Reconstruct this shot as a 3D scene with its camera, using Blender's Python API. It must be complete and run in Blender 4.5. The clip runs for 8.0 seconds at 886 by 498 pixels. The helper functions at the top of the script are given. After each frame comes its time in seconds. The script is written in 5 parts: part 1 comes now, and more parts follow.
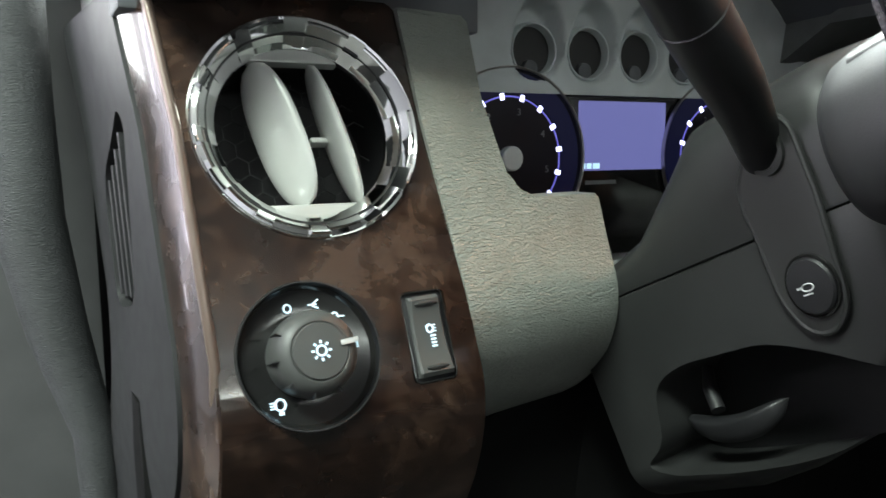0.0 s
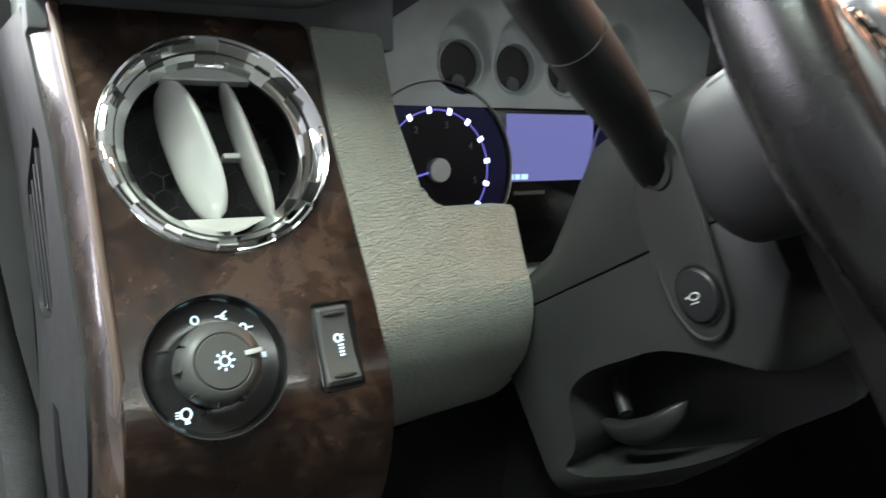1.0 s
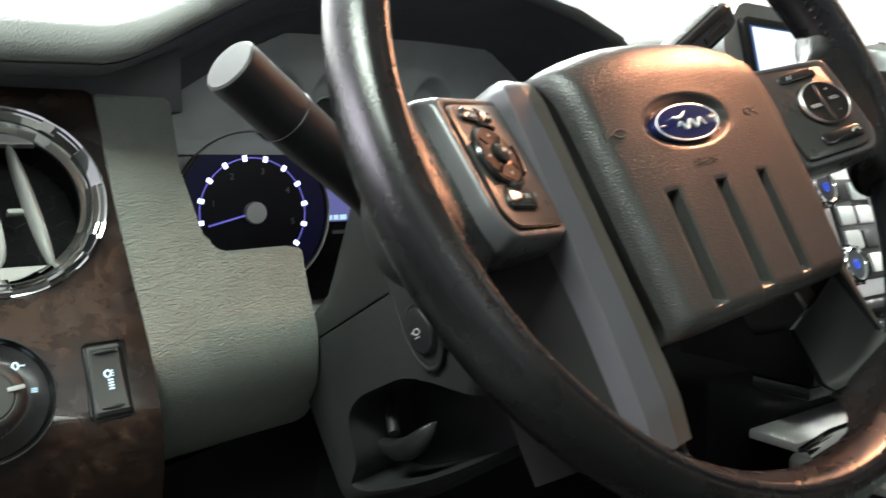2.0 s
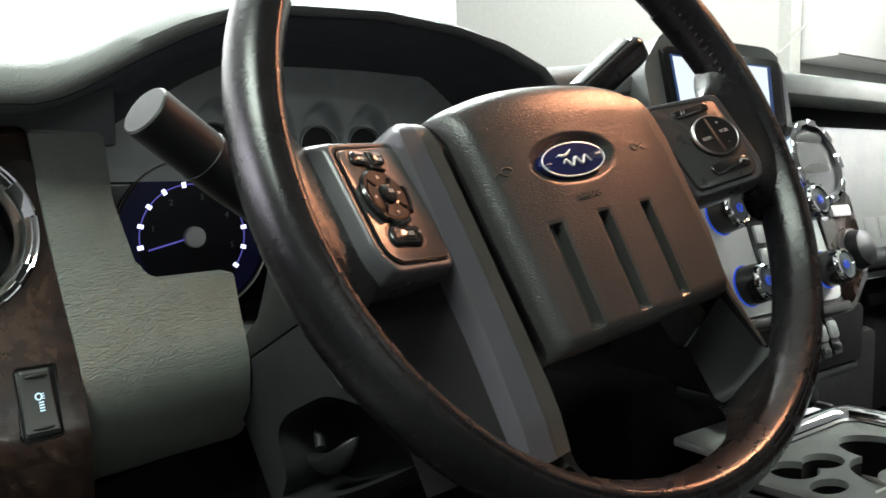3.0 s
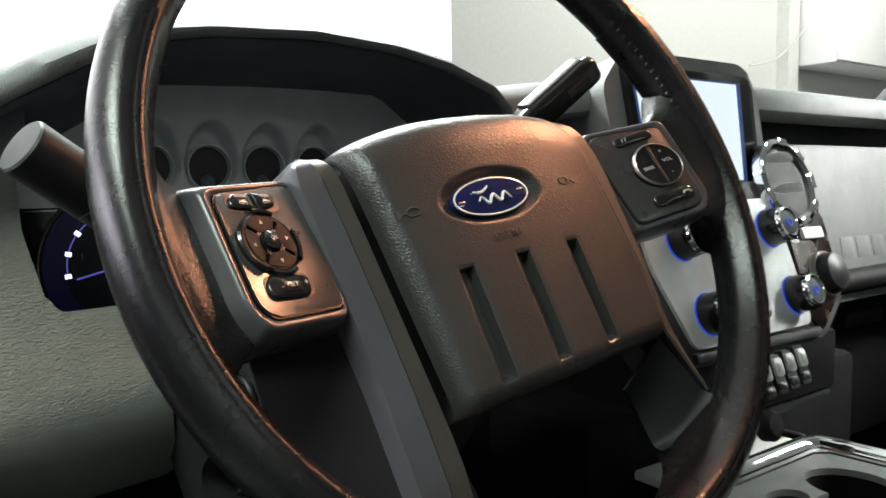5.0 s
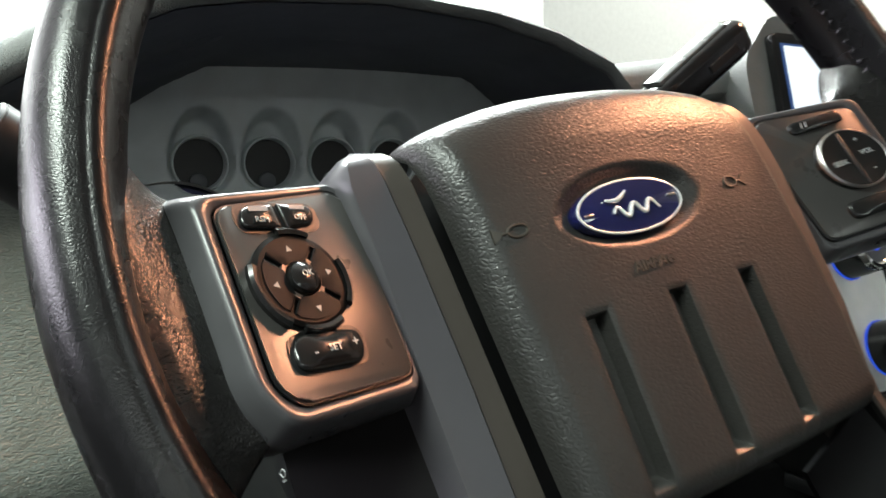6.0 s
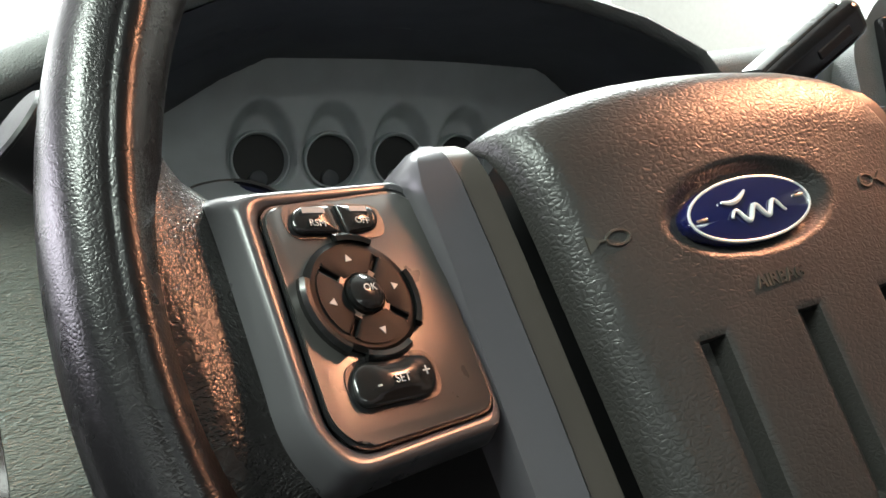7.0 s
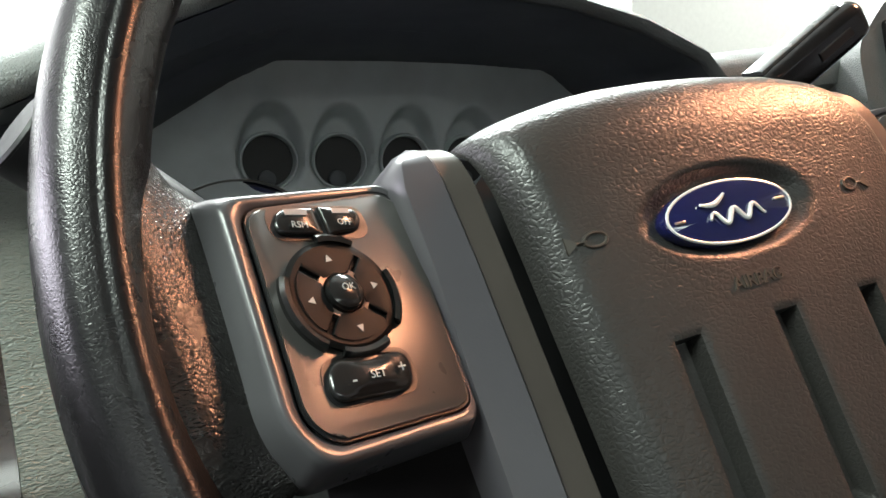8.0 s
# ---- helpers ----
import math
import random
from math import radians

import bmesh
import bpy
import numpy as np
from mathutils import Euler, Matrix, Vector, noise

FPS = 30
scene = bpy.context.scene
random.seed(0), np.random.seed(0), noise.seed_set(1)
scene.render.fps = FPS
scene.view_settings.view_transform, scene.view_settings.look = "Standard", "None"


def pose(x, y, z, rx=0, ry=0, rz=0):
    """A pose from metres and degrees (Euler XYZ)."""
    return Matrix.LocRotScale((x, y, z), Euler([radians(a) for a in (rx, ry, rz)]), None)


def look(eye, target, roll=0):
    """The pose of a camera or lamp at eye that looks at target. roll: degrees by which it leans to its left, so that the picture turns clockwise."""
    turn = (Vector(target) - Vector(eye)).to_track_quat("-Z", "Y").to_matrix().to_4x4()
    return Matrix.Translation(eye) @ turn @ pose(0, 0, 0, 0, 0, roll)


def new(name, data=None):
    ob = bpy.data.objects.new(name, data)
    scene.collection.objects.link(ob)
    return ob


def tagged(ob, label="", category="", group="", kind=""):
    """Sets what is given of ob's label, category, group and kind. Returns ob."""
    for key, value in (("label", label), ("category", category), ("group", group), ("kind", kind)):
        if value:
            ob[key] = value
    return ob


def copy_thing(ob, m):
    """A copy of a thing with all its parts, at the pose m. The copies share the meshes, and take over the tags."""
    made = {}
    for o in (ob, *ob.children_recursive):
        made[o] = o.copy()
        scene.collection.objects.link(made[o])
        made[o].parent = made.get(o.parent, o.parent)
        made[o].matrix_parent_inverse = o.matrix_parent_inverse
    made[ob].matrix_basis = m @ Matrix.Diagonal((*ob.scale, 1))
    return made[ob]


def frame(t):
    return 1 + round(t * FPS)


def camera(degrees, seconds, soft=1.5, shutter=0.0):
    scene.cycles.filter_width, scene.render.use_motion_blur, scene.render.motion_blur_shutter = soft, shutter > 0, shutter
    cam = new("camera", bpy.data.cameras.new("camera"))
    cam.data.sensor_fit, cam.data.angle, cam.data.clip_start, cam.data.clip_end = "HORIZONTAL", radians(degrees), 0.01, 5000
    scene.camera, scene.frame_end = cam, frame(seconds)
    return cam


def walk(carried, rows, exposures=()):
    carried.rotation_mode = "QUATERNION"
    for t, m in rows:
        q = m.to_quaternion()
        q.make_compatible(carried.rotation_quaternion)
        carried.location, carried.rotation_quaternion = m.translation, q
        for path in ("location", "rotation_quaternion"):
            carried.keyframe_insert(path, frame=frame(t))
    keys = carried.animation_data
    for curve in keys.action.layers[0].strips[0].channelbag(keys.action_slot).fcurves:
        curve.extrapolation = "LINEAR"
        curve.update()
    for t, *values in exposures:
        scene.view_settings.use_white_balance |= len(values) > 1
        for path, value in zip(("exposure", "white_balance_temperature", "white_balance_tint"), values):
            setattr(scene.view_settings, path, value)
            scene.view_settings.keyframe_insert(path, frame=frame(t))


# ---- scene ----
cam = camera(59.33, 8.0, 1.5, 0.4)
# seconds, x, y, z, yaw to the left, pitch up, roll
PATH = [
    (0, -0.3882, -0.1176, 1.4035, -28.17, -7.47, -0.4),
    (0.5, -0.3736, -0.1189, 1.3967, -29.33, -7.41, -0.39),
    (1, -0.3663, -0.1445, 1.4085, -30.11, -7.14, -0.42),
    (1.5, -0.3395, -0.1968, 1.4187, -31.98, -6.51, -0.49),
    (2, -0.3095, -0.2447, 1.4282, -34.39, -5.85, -0.49),
    (2.2, -0.3062, -0.2583, 1.4321, -35.16, -5.85, -0.53),
    (3.3, -0.2845, -0.3055, 1.4465, -36.43, -5.12, -0.75),
    (3.5, -0.2745, -0.3183, 1.4501, -36.75, -5.35, -0.63),
    (4, -0.2687, -0.3254, 1.4502, -36.96, -5.35, -0.64),
    (4.2, -0.2649, -0.323, 1.4482, -37.04, -5.21, -0.59),
    (5.3, -0.2248, -0.2671, 1.4588, -34.64, -4.98, -0.7),
    (5.5, -0.2097, -0.2449, 1.4578, -32.71, -5.37, -0.64),
    (6, -0.1831, -0.1955, 1.46, -29.59, -5.28, -0.78),
    (6.5, -0.1714, -0.1648, 1.4612, -26.8, -5.38, -0.73),
    (7, -0.171, -0.1622, 1.4596, -24.99, -5.34, -0.63),
    (7.5, -0.1693, -0.1637, 1.4612, -24.38, -5.43, -0.56),
    (8, -0.1645, -0.1722, 1.4606, -23.48, -5.4, -0.54),
]

def eye_pose(x, y, z, yaw, pitch, roll):
    yaw, pitch = radians(yaw), radians(pitch)
    ahead = Vector((-math.sin(yaw) * math.cos(pitch), math.cos(yaw) * math.cos(pitch), math.sin(pitch)))
    return look((x, y, z), Vector((x, y, z)) + ahead, roll)


EXPOSURE = [(0.0, 1.03), (1.0, 1.16), (1.5, 1.12), (2.0, 0.86), (3.3, 0.07), (4.0, 0.02), (5.3, 0.12), (6.5, 0.54), (8.0, 0.50)]
walk(cam, [(t, eye_pose(*p)) for t, *p in PATH], EXPOSURE)

# ---- light ----
world = bpy.data.worlds.new("garage_air")
scene.world = world
world.use_nodes = True
world.node_tree.nodes["Background"].inputs[0].default_value = (0.80, 0.86, 0.84, 1)
world.node_tree.nodes["Background"].inputs[1].default_value = 0.25


def area_lamp(name, eye, target, sx, sy, watts, colour, spread=180):
    data = bpy.data.lights.new(name, "AREA")
    data.shape, data.size, data.size_y = "RECTANGLE", sx, sy
    data.energy, data.color, data.spread = watts, colour, radians(spread)
    ob = new(name, data)
    ob.matrix_world = look(eye, target)
    return ob


# added lamps beside, ahead of and beyond the truck; cab's map lamp over the windshield
area_lamp("added_lamp_side", (-1.50, -0.57, 3.10), (-0.15, 0.20, 1.35), 1.40, 0.30, 73, (0.87, 1.0, 0.90))
area_lamp("added_lamp_rear", (0.1, -3.2, 2.62), (0.0, 0.2, 1.40), 2.2, 0.10, 9, (0.90, 1.0, 0.93))
area_lamp("added_lamp_front", (0.4, 2.0, 3.6), (0.4, 0.5, 1.4), 3.0, 0.4, 235, (0.91, 1.0, 0.97))
area_lamp("added_lamp_far", (1.9, -0.9, 2.6), (0.66, 0.18, 1.50), 0.8, 0.2, 5.5, (0.96, 1.0, 0.96), 28)
area_lamp("added_lamp_wall", (6.0, 1.2, 4.0), (7.0, 3.9, 2.0), 5.0, 0.5, 150, (0.98, 1.0, 0.94))
area_lamp("map_lamp", (0.61, -0.01, 1.985), (0.135, -0.03, 1.48), 0.18, 0.11, 0.62, (1.0, 0.43, 0.23), 40)

# ---- materials ----


class Mat:
    """A node material with a principled shader and a few ways to vary it."""

    def __init__(self, name, colour, rough=0.5, metal=0.0, coat=0.0, spec=0.5):
        self.mat = bpy.data.materials.new(name)
        self.mat.use_nodes = True
        self.tree = self.mat.node_tree
        self.n, self.l = self.tree.nodes, self.tree.links
        self.b = self.n["Principled BSDF"]
        self.b.inputs["Base Color"].default_value = (*colour, 1)
        self.b.inputs["Roughness"].default_value = rough
        self.b.inputs["Metallic"].default_value = metal
        self.b.inputs["Coat Weight"].default_value = coat
        self.b.inputs["Coat Roughness"].default_value = 0.06
        self.b.inputs["Specular IOR Level"].default_value = spec
        self.colour, self.rough = colour, rough
        tc = self.n.new("ShaderNodeTexCoord")
        self.co = tc.outputs["Object"]

    def mapped(self, scale):
        m = self.n.new("ShaderNodeMapping")
        m.inputs["Scale"].default_value = scale
        self.l.new(self.co, m.inputs["Vector"])
        return m.outputs["Vector"]

    def noise(self, scale, detail=4.0, stretch=(1, 1, 1), distort=0.0):
        t = self.n.new("ShaderNodeTexNoise")
        t.inputs["Scale"].default_value = scale
        t.inputs["Detail"].default_value = detail
        t.inputs["Distortion"].default_value = distort
        self.l.new(self.mapped(stretch), t.inputs["Vector"])
        return t.outputs["Fac"]

    def cells(self, scale, stretch=(1, 1, 1), feature="DISTANCE_TO_EDGE", warp=0.0):
        t = self.n.new("ShaderNodeTexVoronoi")
        t.feature = feature
        t.inputs["Scale"].default_value = scale
        v = self.mapped(stretch)
        if warp:
            w = self.n.new("ShaderNodeTexNoise")
            w.inputs["Scale"].default_value = scale * 0.6
            self.l.new(v, w.inputs["Vector"])
            mix = self.n.new("ShaderNodeVectorMath")
            mix.operation = "MULTIPLY_ADD"
            mix.inputs[1].default_value = (warp / scale,) * 3
            self.l.new(w.outputs["Color"], mix.inputs[0])
            self.l.new(v, mix.inputs[2])
            v = mix.outputs[0]
        self.l.new(v, t.inputs["Vector"])
        return t.outputs["Distance"]

    def ramp(self, fac, stops):
        r = self.n.new("ShaderNodeValToRGB")
        self.l.new(fac, r.inputs["Fac"])
        e = r.color_ramp.elements
        while len(e) < len(stops):
            e.new(0.5)
        for k, (at, c) in enumerate(stops):
            e[k].position = at
            e[k].color = (*c, 1) if len(c) == 3 else c
        return r.outputs["Color"]

    def tint(self, fac, stops):
        self.l.new(self.ramp(fac, stops), self.b.inputs["Base Color"])
        return self

    def gloss(self, fac, lo, hi, a=0.3, z=0.7):
        r = self.n.new("ShaderNodeMapRange")
        r.inputs["From Min"].default_value, r.inputs["From Max"].default_value = a, z
        r.inputs["To Min"].default_value, r.inputs["To Max"].default_value = lo, hi
        self.l.new(fac, r.inputs["Value"])
        self.l.new(r.outputs["Result"], self.b.inputs["Roughness"])
        return self

    def bump(self, fac, metres, strength=1.0):
        k = self.n.new("ShaderNodeBump")
        k.inputs["Distance"].default_value = metres
        k.inputs["Strength"].default_value = strength
        self.l.new(fac, k.inputs["Height"])
        if self.b.inputs["Normal"].is_linked:
            self.l.new(self.b.inputs["Normal"].links[0].from_socket, k.inputs["Normal"])
        self.l.new(k.outputs["Normal"], self.b.inputs["Normal"])
        return self

    def glow(self, colour, strength):
        self.b.inputs["Emission Color"].default_value = (*colour, 1)
        self.b.inputs["Emission Strength"].default_value = strength
        return self


def around(c, k):
    return [(0.25, tuple(v * (1 - k) for v in c)), (0.75, tuple(v * (1 + k) for v in c))]


def leather(name, colour, rough, grain, depth, stretch=(1, 1, 1), wear=0.2, crease=0.0):
    m = Mat(name, colour, rough)
    m.tint(m.noise(45, 5), around(colour, wear))
    m.gloss(m.noise(60, 4), rough - 0.012, rough + 0.020)
    cell = m.cells(1 / grain, stretch, warp=1.2)
    soft = m.ramp(cell, [(0.0, (0, 0, 0)), (0.30, (1, 1, 1))])
    m.bump(soft, depth)
    m.bump(m.noise(2.5 / grain, 3, stretch), depth * 0.35)
    if crease:
        fold = m.noise(0.80 / grain, 2, (0.30, 1, 1.3), 0.3)
        m.bump(m.ramp(fold, [(0.36, (0, 0, 0)), (0.50, (1, 1, 1)), (0.64, (0.35, 0.35, 0.35))]), crease)
    return m.mat


def plastic(name, colour, rough=0.5, grain=0.0006, depth=0.00004, metal=0.0, coat=0.0, vary=0.12, spec=0.5):
    m = Mat(name, colour, rough, metal, coat, spec)
    m.tint(m.noise(30, 4), around(colour, vary))
    m.gloss(m.noise(80, 5), rough - 0.025, rough + 0.035)
    if depth:
        m.bump(m.noise(1 / grain, 2), depth)
    return m.mat


RIM = leather("rim_leather", (0.0056, 0.0053, 0.0058), 0.27, 0.0010, 0.000028, wear=0.3)
WRAP = leather("spoke_leather", (0.0085, 0.0080, 0.0078), 0.26, 0.0011, 0.00006, (0.8, 0.8, 1), 0.25, 0.00007)
PADL = leather("airbag_leather", (0.0218, 0.0212, 0.0200), 0.37, 0.0017, 0.000085, (0.75, 1.1, 1), 0.12)
DASH = leather("dash_leather", (0.215, 0.230, 0.208), 0.36, 0.0015, 0.00014, (0.5, 1, 1), 0.10, 0.00050)
TOPL = leather("dash_top_leather", (0.21, 0.217, 0.21), 0.55, 0.0016, 0.0002, wear=0.1)
ENDCAP = plastic("end_cap_plastic", (0.015, 0.0155, 0.0165), 0.5, 0.0008, 0.00008)
DARK = plastic("dark_plastic", (0.017, 0.017, 0.017), 0.5)
BLACK = plastic("black_plastic", (0.008, 0.008, 0.009), 0.45)
GREY = plastic("column_grey_plastic", (0.017, 0.0175, 0.0175), 0.48, 0.0007, 0.00008, spec=0.35)
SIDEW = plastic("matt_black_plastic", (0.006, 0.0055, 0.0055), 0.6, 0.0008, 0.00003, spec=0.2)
KNOB = plastic("soft_grey_plastic", (0.050, 0.051, 0.050), 0.46, 0.0007, 0.00004, spec=0.4)
BAND = plastic("satin_spoke_plastic", (0.056, 0.053, 0.060), 0.34, 0.0008, 0.00002)
SPOKEB = plastic("spoke_back_plastic", (0.012, 0.0122, 0.0128), 0.55, 0.0008, 0.00004, spec=0.25)
# brown holds the warm light that falls on the bevel
BAND2 = plastic("spoke_bevel_warm_lit", (0.055, 0.047, 0.041), 0.42, 0.0008, 0.00002)
BEZEL = plastic("switch_bezel_plastic", (0.054, 0.053, 0.057), 0.29, 0.0008, 0.00002, spec=0.4)
SEGMENT = plastic("pad_segment_plastic", (0.0070, 0.0070, 0.0070), 0.45, depth=0, spec=0.06)
PLATE = plastic("bronze_switch_plate", (0.054, 0.052, 0.050), 0.29, 0.0005, 0.000004, 0.30)
KNOBFACE = plastic("knob_face_grey", (0.085, 0.095, 0.105), 0.35, depth=0)
GLOSS = plastic("gloss_black", (0.010, 0.010, 0.010), 0.16, depth=0)
SILVER = plastic("silver_paint", (0.78, 0.79, 0.77), 0.38, 0.0008, 0.00001, 0.25)
VANE = plastic("vane_silver", (0.40, 0.405, 0.39), 0.36, 0.0008, 0.00001, 0.25)
CHROME = plastic("chrome", (0.86, 0.88, 0.87), 0.05, depth=0, metal=1.0, vary=0.03)
BADGE_SILVER = plastic("badge_silver", (0.80, 0.81, 0.82), 0.30, depth=0, metal=0.4, vary=0.03)
CHROME_R = plastic("brushed_chrome", (0.52, 0.50, 0.48), 0.32, depth=0, metal=1.0, vary=0.05)
STRIP = plastic("dull_strip", (0.13, 0.095, 0.080), 0.30, depth=0, metal=0.3, vary=0.1)
RUBBER = leather("seal_rubber", (0.036, 0.038, 0.040), 0.65, 0.0022, 0.0003, (0.4, 1, 2.5), 0.15)
HOODM = plastic("hood_black_plastic", (0.10, 0.106, 0.113), 0.55, 0.0009, 0.00008)
CLUSTER = plastic("cluster_grey", (0.56, 0.60, 0.60), 0.38, 0.0008, 0.00002)
DIAL = plastic("dial_face", (0.006, 0.006, 0.012), 0.30, depth=0)
# near-black: the shade under the dash is put into the colour
LOWER_SHADE = plastic("lower_dash_shaded", (0.005, 0.005, 0.005), 0.6, 0.0009, 0.00008, spec=0.12)
GLOVE = plastic("passenger_plastic", (0.105, 0.112, 0.105), 0.55, 0.0009, 0.00008)
# carpet lowered to near-black for the unlit footwell
CARPET = leather("carpet", (0.008, 0.008, 0.008), 0.9, 0.004, 0.001)
LINER = plastic("headliner_cloth", (0.46, 0.46, 0.45), 0.9, 0.002, 0.0003)
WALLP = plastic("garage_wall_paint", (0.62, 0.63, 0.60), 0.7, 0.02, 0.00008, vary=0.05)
# lavender-grey of the unseen walls, set by what the rim reflects
WALLD = plastic("garage_wall_reflected", (0.34, 0.33, 0.36), 0.7, 0.02, 0.00008)
CONSOLE = plastic("console_grey", (0.20, 0.21, 0.20), 0.34, depth=0)
JAMB = plastic("pillar_paint", (0.07, 0.07, 0.072), 0.4, depth=0)
GRIP = plastic("grip_grey", (0.10, 0.105, 0.10), 0.26, depth=0)
CONCRETE = plastic("garage_concrete", (0.075, 0.074, 0.070), 0.7, 0.01, 0.0006, vary=0.25)
WHITEBOARD = plastic("white_board", (0.82, 0.83, 0.81), 0.5, depth=0, vary=0.02)
BADGE = plastic("badge_blue", (0.006, 0.008, 0.055), 0.12, depth=0, coat=1.0)
INK = plastic("white_ink", (0.36, 0.37, 0.37), 0.5, depth=0)
DIMINK = plastic("grey_ink", (0.22, 0.23, 0.24), 0.5, depth=0)
EMBOSS = plastic("embossed_mark", (0.035, 0.030, 0.024), 0.5, depth=0)
CABLE = plastic("cable_white", (0.6, 0.6, 0.58), 0.5, depth=0)
LIT_ICON = Mat("lit_icon", (0.5, 0.6, 0.65), 0.5).glow((0.50, 0.80, 1.0), 0.50).mat
LIT_TICK = Mat("lit_tick", (0.6, 0.6, 0.8), 0.5).glow((0.62, 0.66, 1.0), 2.2).mat
LIT_BLUE = Mat("lit_blue_ring", (0.02, 0.05, 0.5), 0.4).glow((0.03, 0.12, 0.85), 0.36).mat
LIT_DIAL = Mat("lit_dial_band", (0.01, 0.01, 0.03), 0.3).glow((0.03, 0.05, 0.42), 0.014).mat
LIT_ARC = Mat("lit_arc", (0.2, 0.2, 0.5), 0.5).glow((0.22, 0.20, 1.0), 0.30).mat
LCD = Mat("lcd_blue", (0.05, 0.05, 0.1), 0.25).glow((0.15, 0.16, 0.42), 0.44).mat
SCREEN = Mat("touch_screen", (0.1, 0.1, 0.1), 0.15).glow((0.80, 0.92, 1.0), 0.95).mat
SCREEN_EDGE = Mat("touch_screen_edge", (0.02, 0.03, 0.08), 0.2).glow((0.08, 0.20, 0.55), 0.22).mat
# glow of an added panel, for lavender-white reflections on the rim
WEST_GLOW = Mat("west_reflection_glow", (0.8, 0.8, 0.8), 0.8).glow((0.92, 0.88, 1.0), 9.0).mat
DAY = Mat("daylight_backdrop", (0.8, 0.8, 0.8), 0.8).glow((0.96, 1.0, 0.98), 4.0).mat


def burl():
    """Dark walnut burl under clear lacquer: broad cloudy figure, fine swirling grain and small eyes."""
    m = Mat("dark_burl_wood", (0.10, 0.06, 0.045), 0.26, coat=0.6)
    cloud = m.noise(13, 4, (1, 1, 0.7), 1.2)
    swirl = m.noise(34, 6, (1.0, 1, 0.55), 3.2)
    grain = m.noise(210, 3, (0.45, 1, 1.0), 1.5)

    def add(a, k, b):
        n = m.n.new("ShaderNodeMath")
        n.operation = "MULTIPLY_ADD"
        n.inputs[1].default_value = k
        m.l.new(a, n.inputs[0])
        m.l.new(b, n.inputs[2])
        return n.outputs[0]

    figure = add(grain, 0.16, add(swirl, 0.55, cloud))
    m.tint(figure, [(0.66, (0.0050, 0.0022, 0.0014)), (0.82, (0.0135, 0.0064, 0.0042)), (0.93, (0.031, 0.0165, 0.0108)), (1.0, (0.047, 0.027, 0.0185))])
    m.gloss(m.noise(40, 5), 0.18, 0.32)
    return m.mat


WOOD = burl()

# ---- building helpers ----



def finish(ob, smooth=True, angle=32):
    me = ob.data
    if smooth:
        for p in me.polygons:
            p.use_smooth = True
        me.set_sharp_from_angle(angle=radians(angle))
    return ob


def part(name, bm, material, parent=None, label="", m=None, smooth=True, angle=32):
    """Links a bmesh as one mesh object, under a thing or a part where one is given."""
    bmesh.ops.recalc_face_normals(bm, faces=bm.faces)
    me = bpy.data.meshes.new(name)
    bm.to_mesh(me)
    bm.free()
    me.materials.append(material)
    ob = new(name, me)
    if parent:
        ob.parent = parent
    if m is not None:
        ob.matrix_basis = m
    if label:
        ob["label"] = label
    return finish(ob, smooth, angle)


def thing(name, m, label, category, group="", kind=""):
    ob = new(name)
    ob.empty_display_size = 0.02
    ob.matrix_basis = m
    return tagged(ob, label, category, group, kind)


def basis(origin, u, v, n):
    m = Matrix.Identity(4)
    for k, a in enumerate((u, v, n)):
        m.col[k][:3] = Vector(a).normalized()
    m.col[3][:3] = origin
    return m


def rbox(sx, sy, sz, bev=0.0, at=(0, 0, 0), seg=2, turn=None):
    bm = bmesh.new()
    bmesh.ops.create_cube(bm, size=1)
    bmesh.ops.scale(bm, vec=(sx, sy, sz), verts=bm.verts)
    if bev:
        bmesh.ops.bevel(bm, geom=bm.edges[:], offset=bev, segments=seg, profile=0.5, affect="EDGES")
    if turn:
        bmesh.ops.transform(bm, matrix=turn, verts=bm.verts)
    bmesh.ops.translate(bm, vec=at, verts=bm.verts)
    return bm


def lathe(profile, n=48, at=(0, 0, 0), sx=1.0, sy=1.0, closed=False):
    """Turns a line of (radius, height) round the local z axis."""
    bm = bmesh.new()
    rings = []
    for r, h in profile:
        rings.append([bm.verts.new((at[0] + sx * r * math.cos(2 * math.pi * k / n), at[1] + sy * r * math.sin(2 * math.pi * k / n), at[2] + h)) for k in range(n)])
    pairs = list(zip(rings, rings[1:]))
    if closed:
        pairs.append((rings[-1], rings[0]))
    for a, b in pairs:
        for k in range(n):
            bm.faces.new((a[k], a[(k + 1) % n], b[(k + 1) % n], b[k]))
    if not closed:
        for ring, (r, h) in ((rings[0], profile[0]), (rings[-1], profile[-1])):
            if r > 1e-6:
                bm.faces.new(ring)
    bmesh.ops.remove_doubles(bm, verts=bm.verts, dist=1e-7)
    return bm


def prism(poly, z0, z1, bev=0.0, seg=2):
    """A flat outline drawn up from z0 to z1, its upper rim rounded."""
    bm = bmesh.new()
    lo = [bm.verts.new((x, y, z0)) for x, y in poly]
    hi = [bm.verts.new((x, y, z1)) for x, y in poly]
    bm.faces.new(lo[::-1])
    top = bm.faces.new(hi)
    n = len(poly)
    for k in range(n):
        bm.faces.new((lo[k], lo[(k + 1) % n], hi[(k + 1) % n], hi[k]))
    if bev:
        bmesh.ops.bevel(bm, geom=list(top.edges), offset=bev, segments=seg, profile=0.5, affect="EDGES")
    return bm


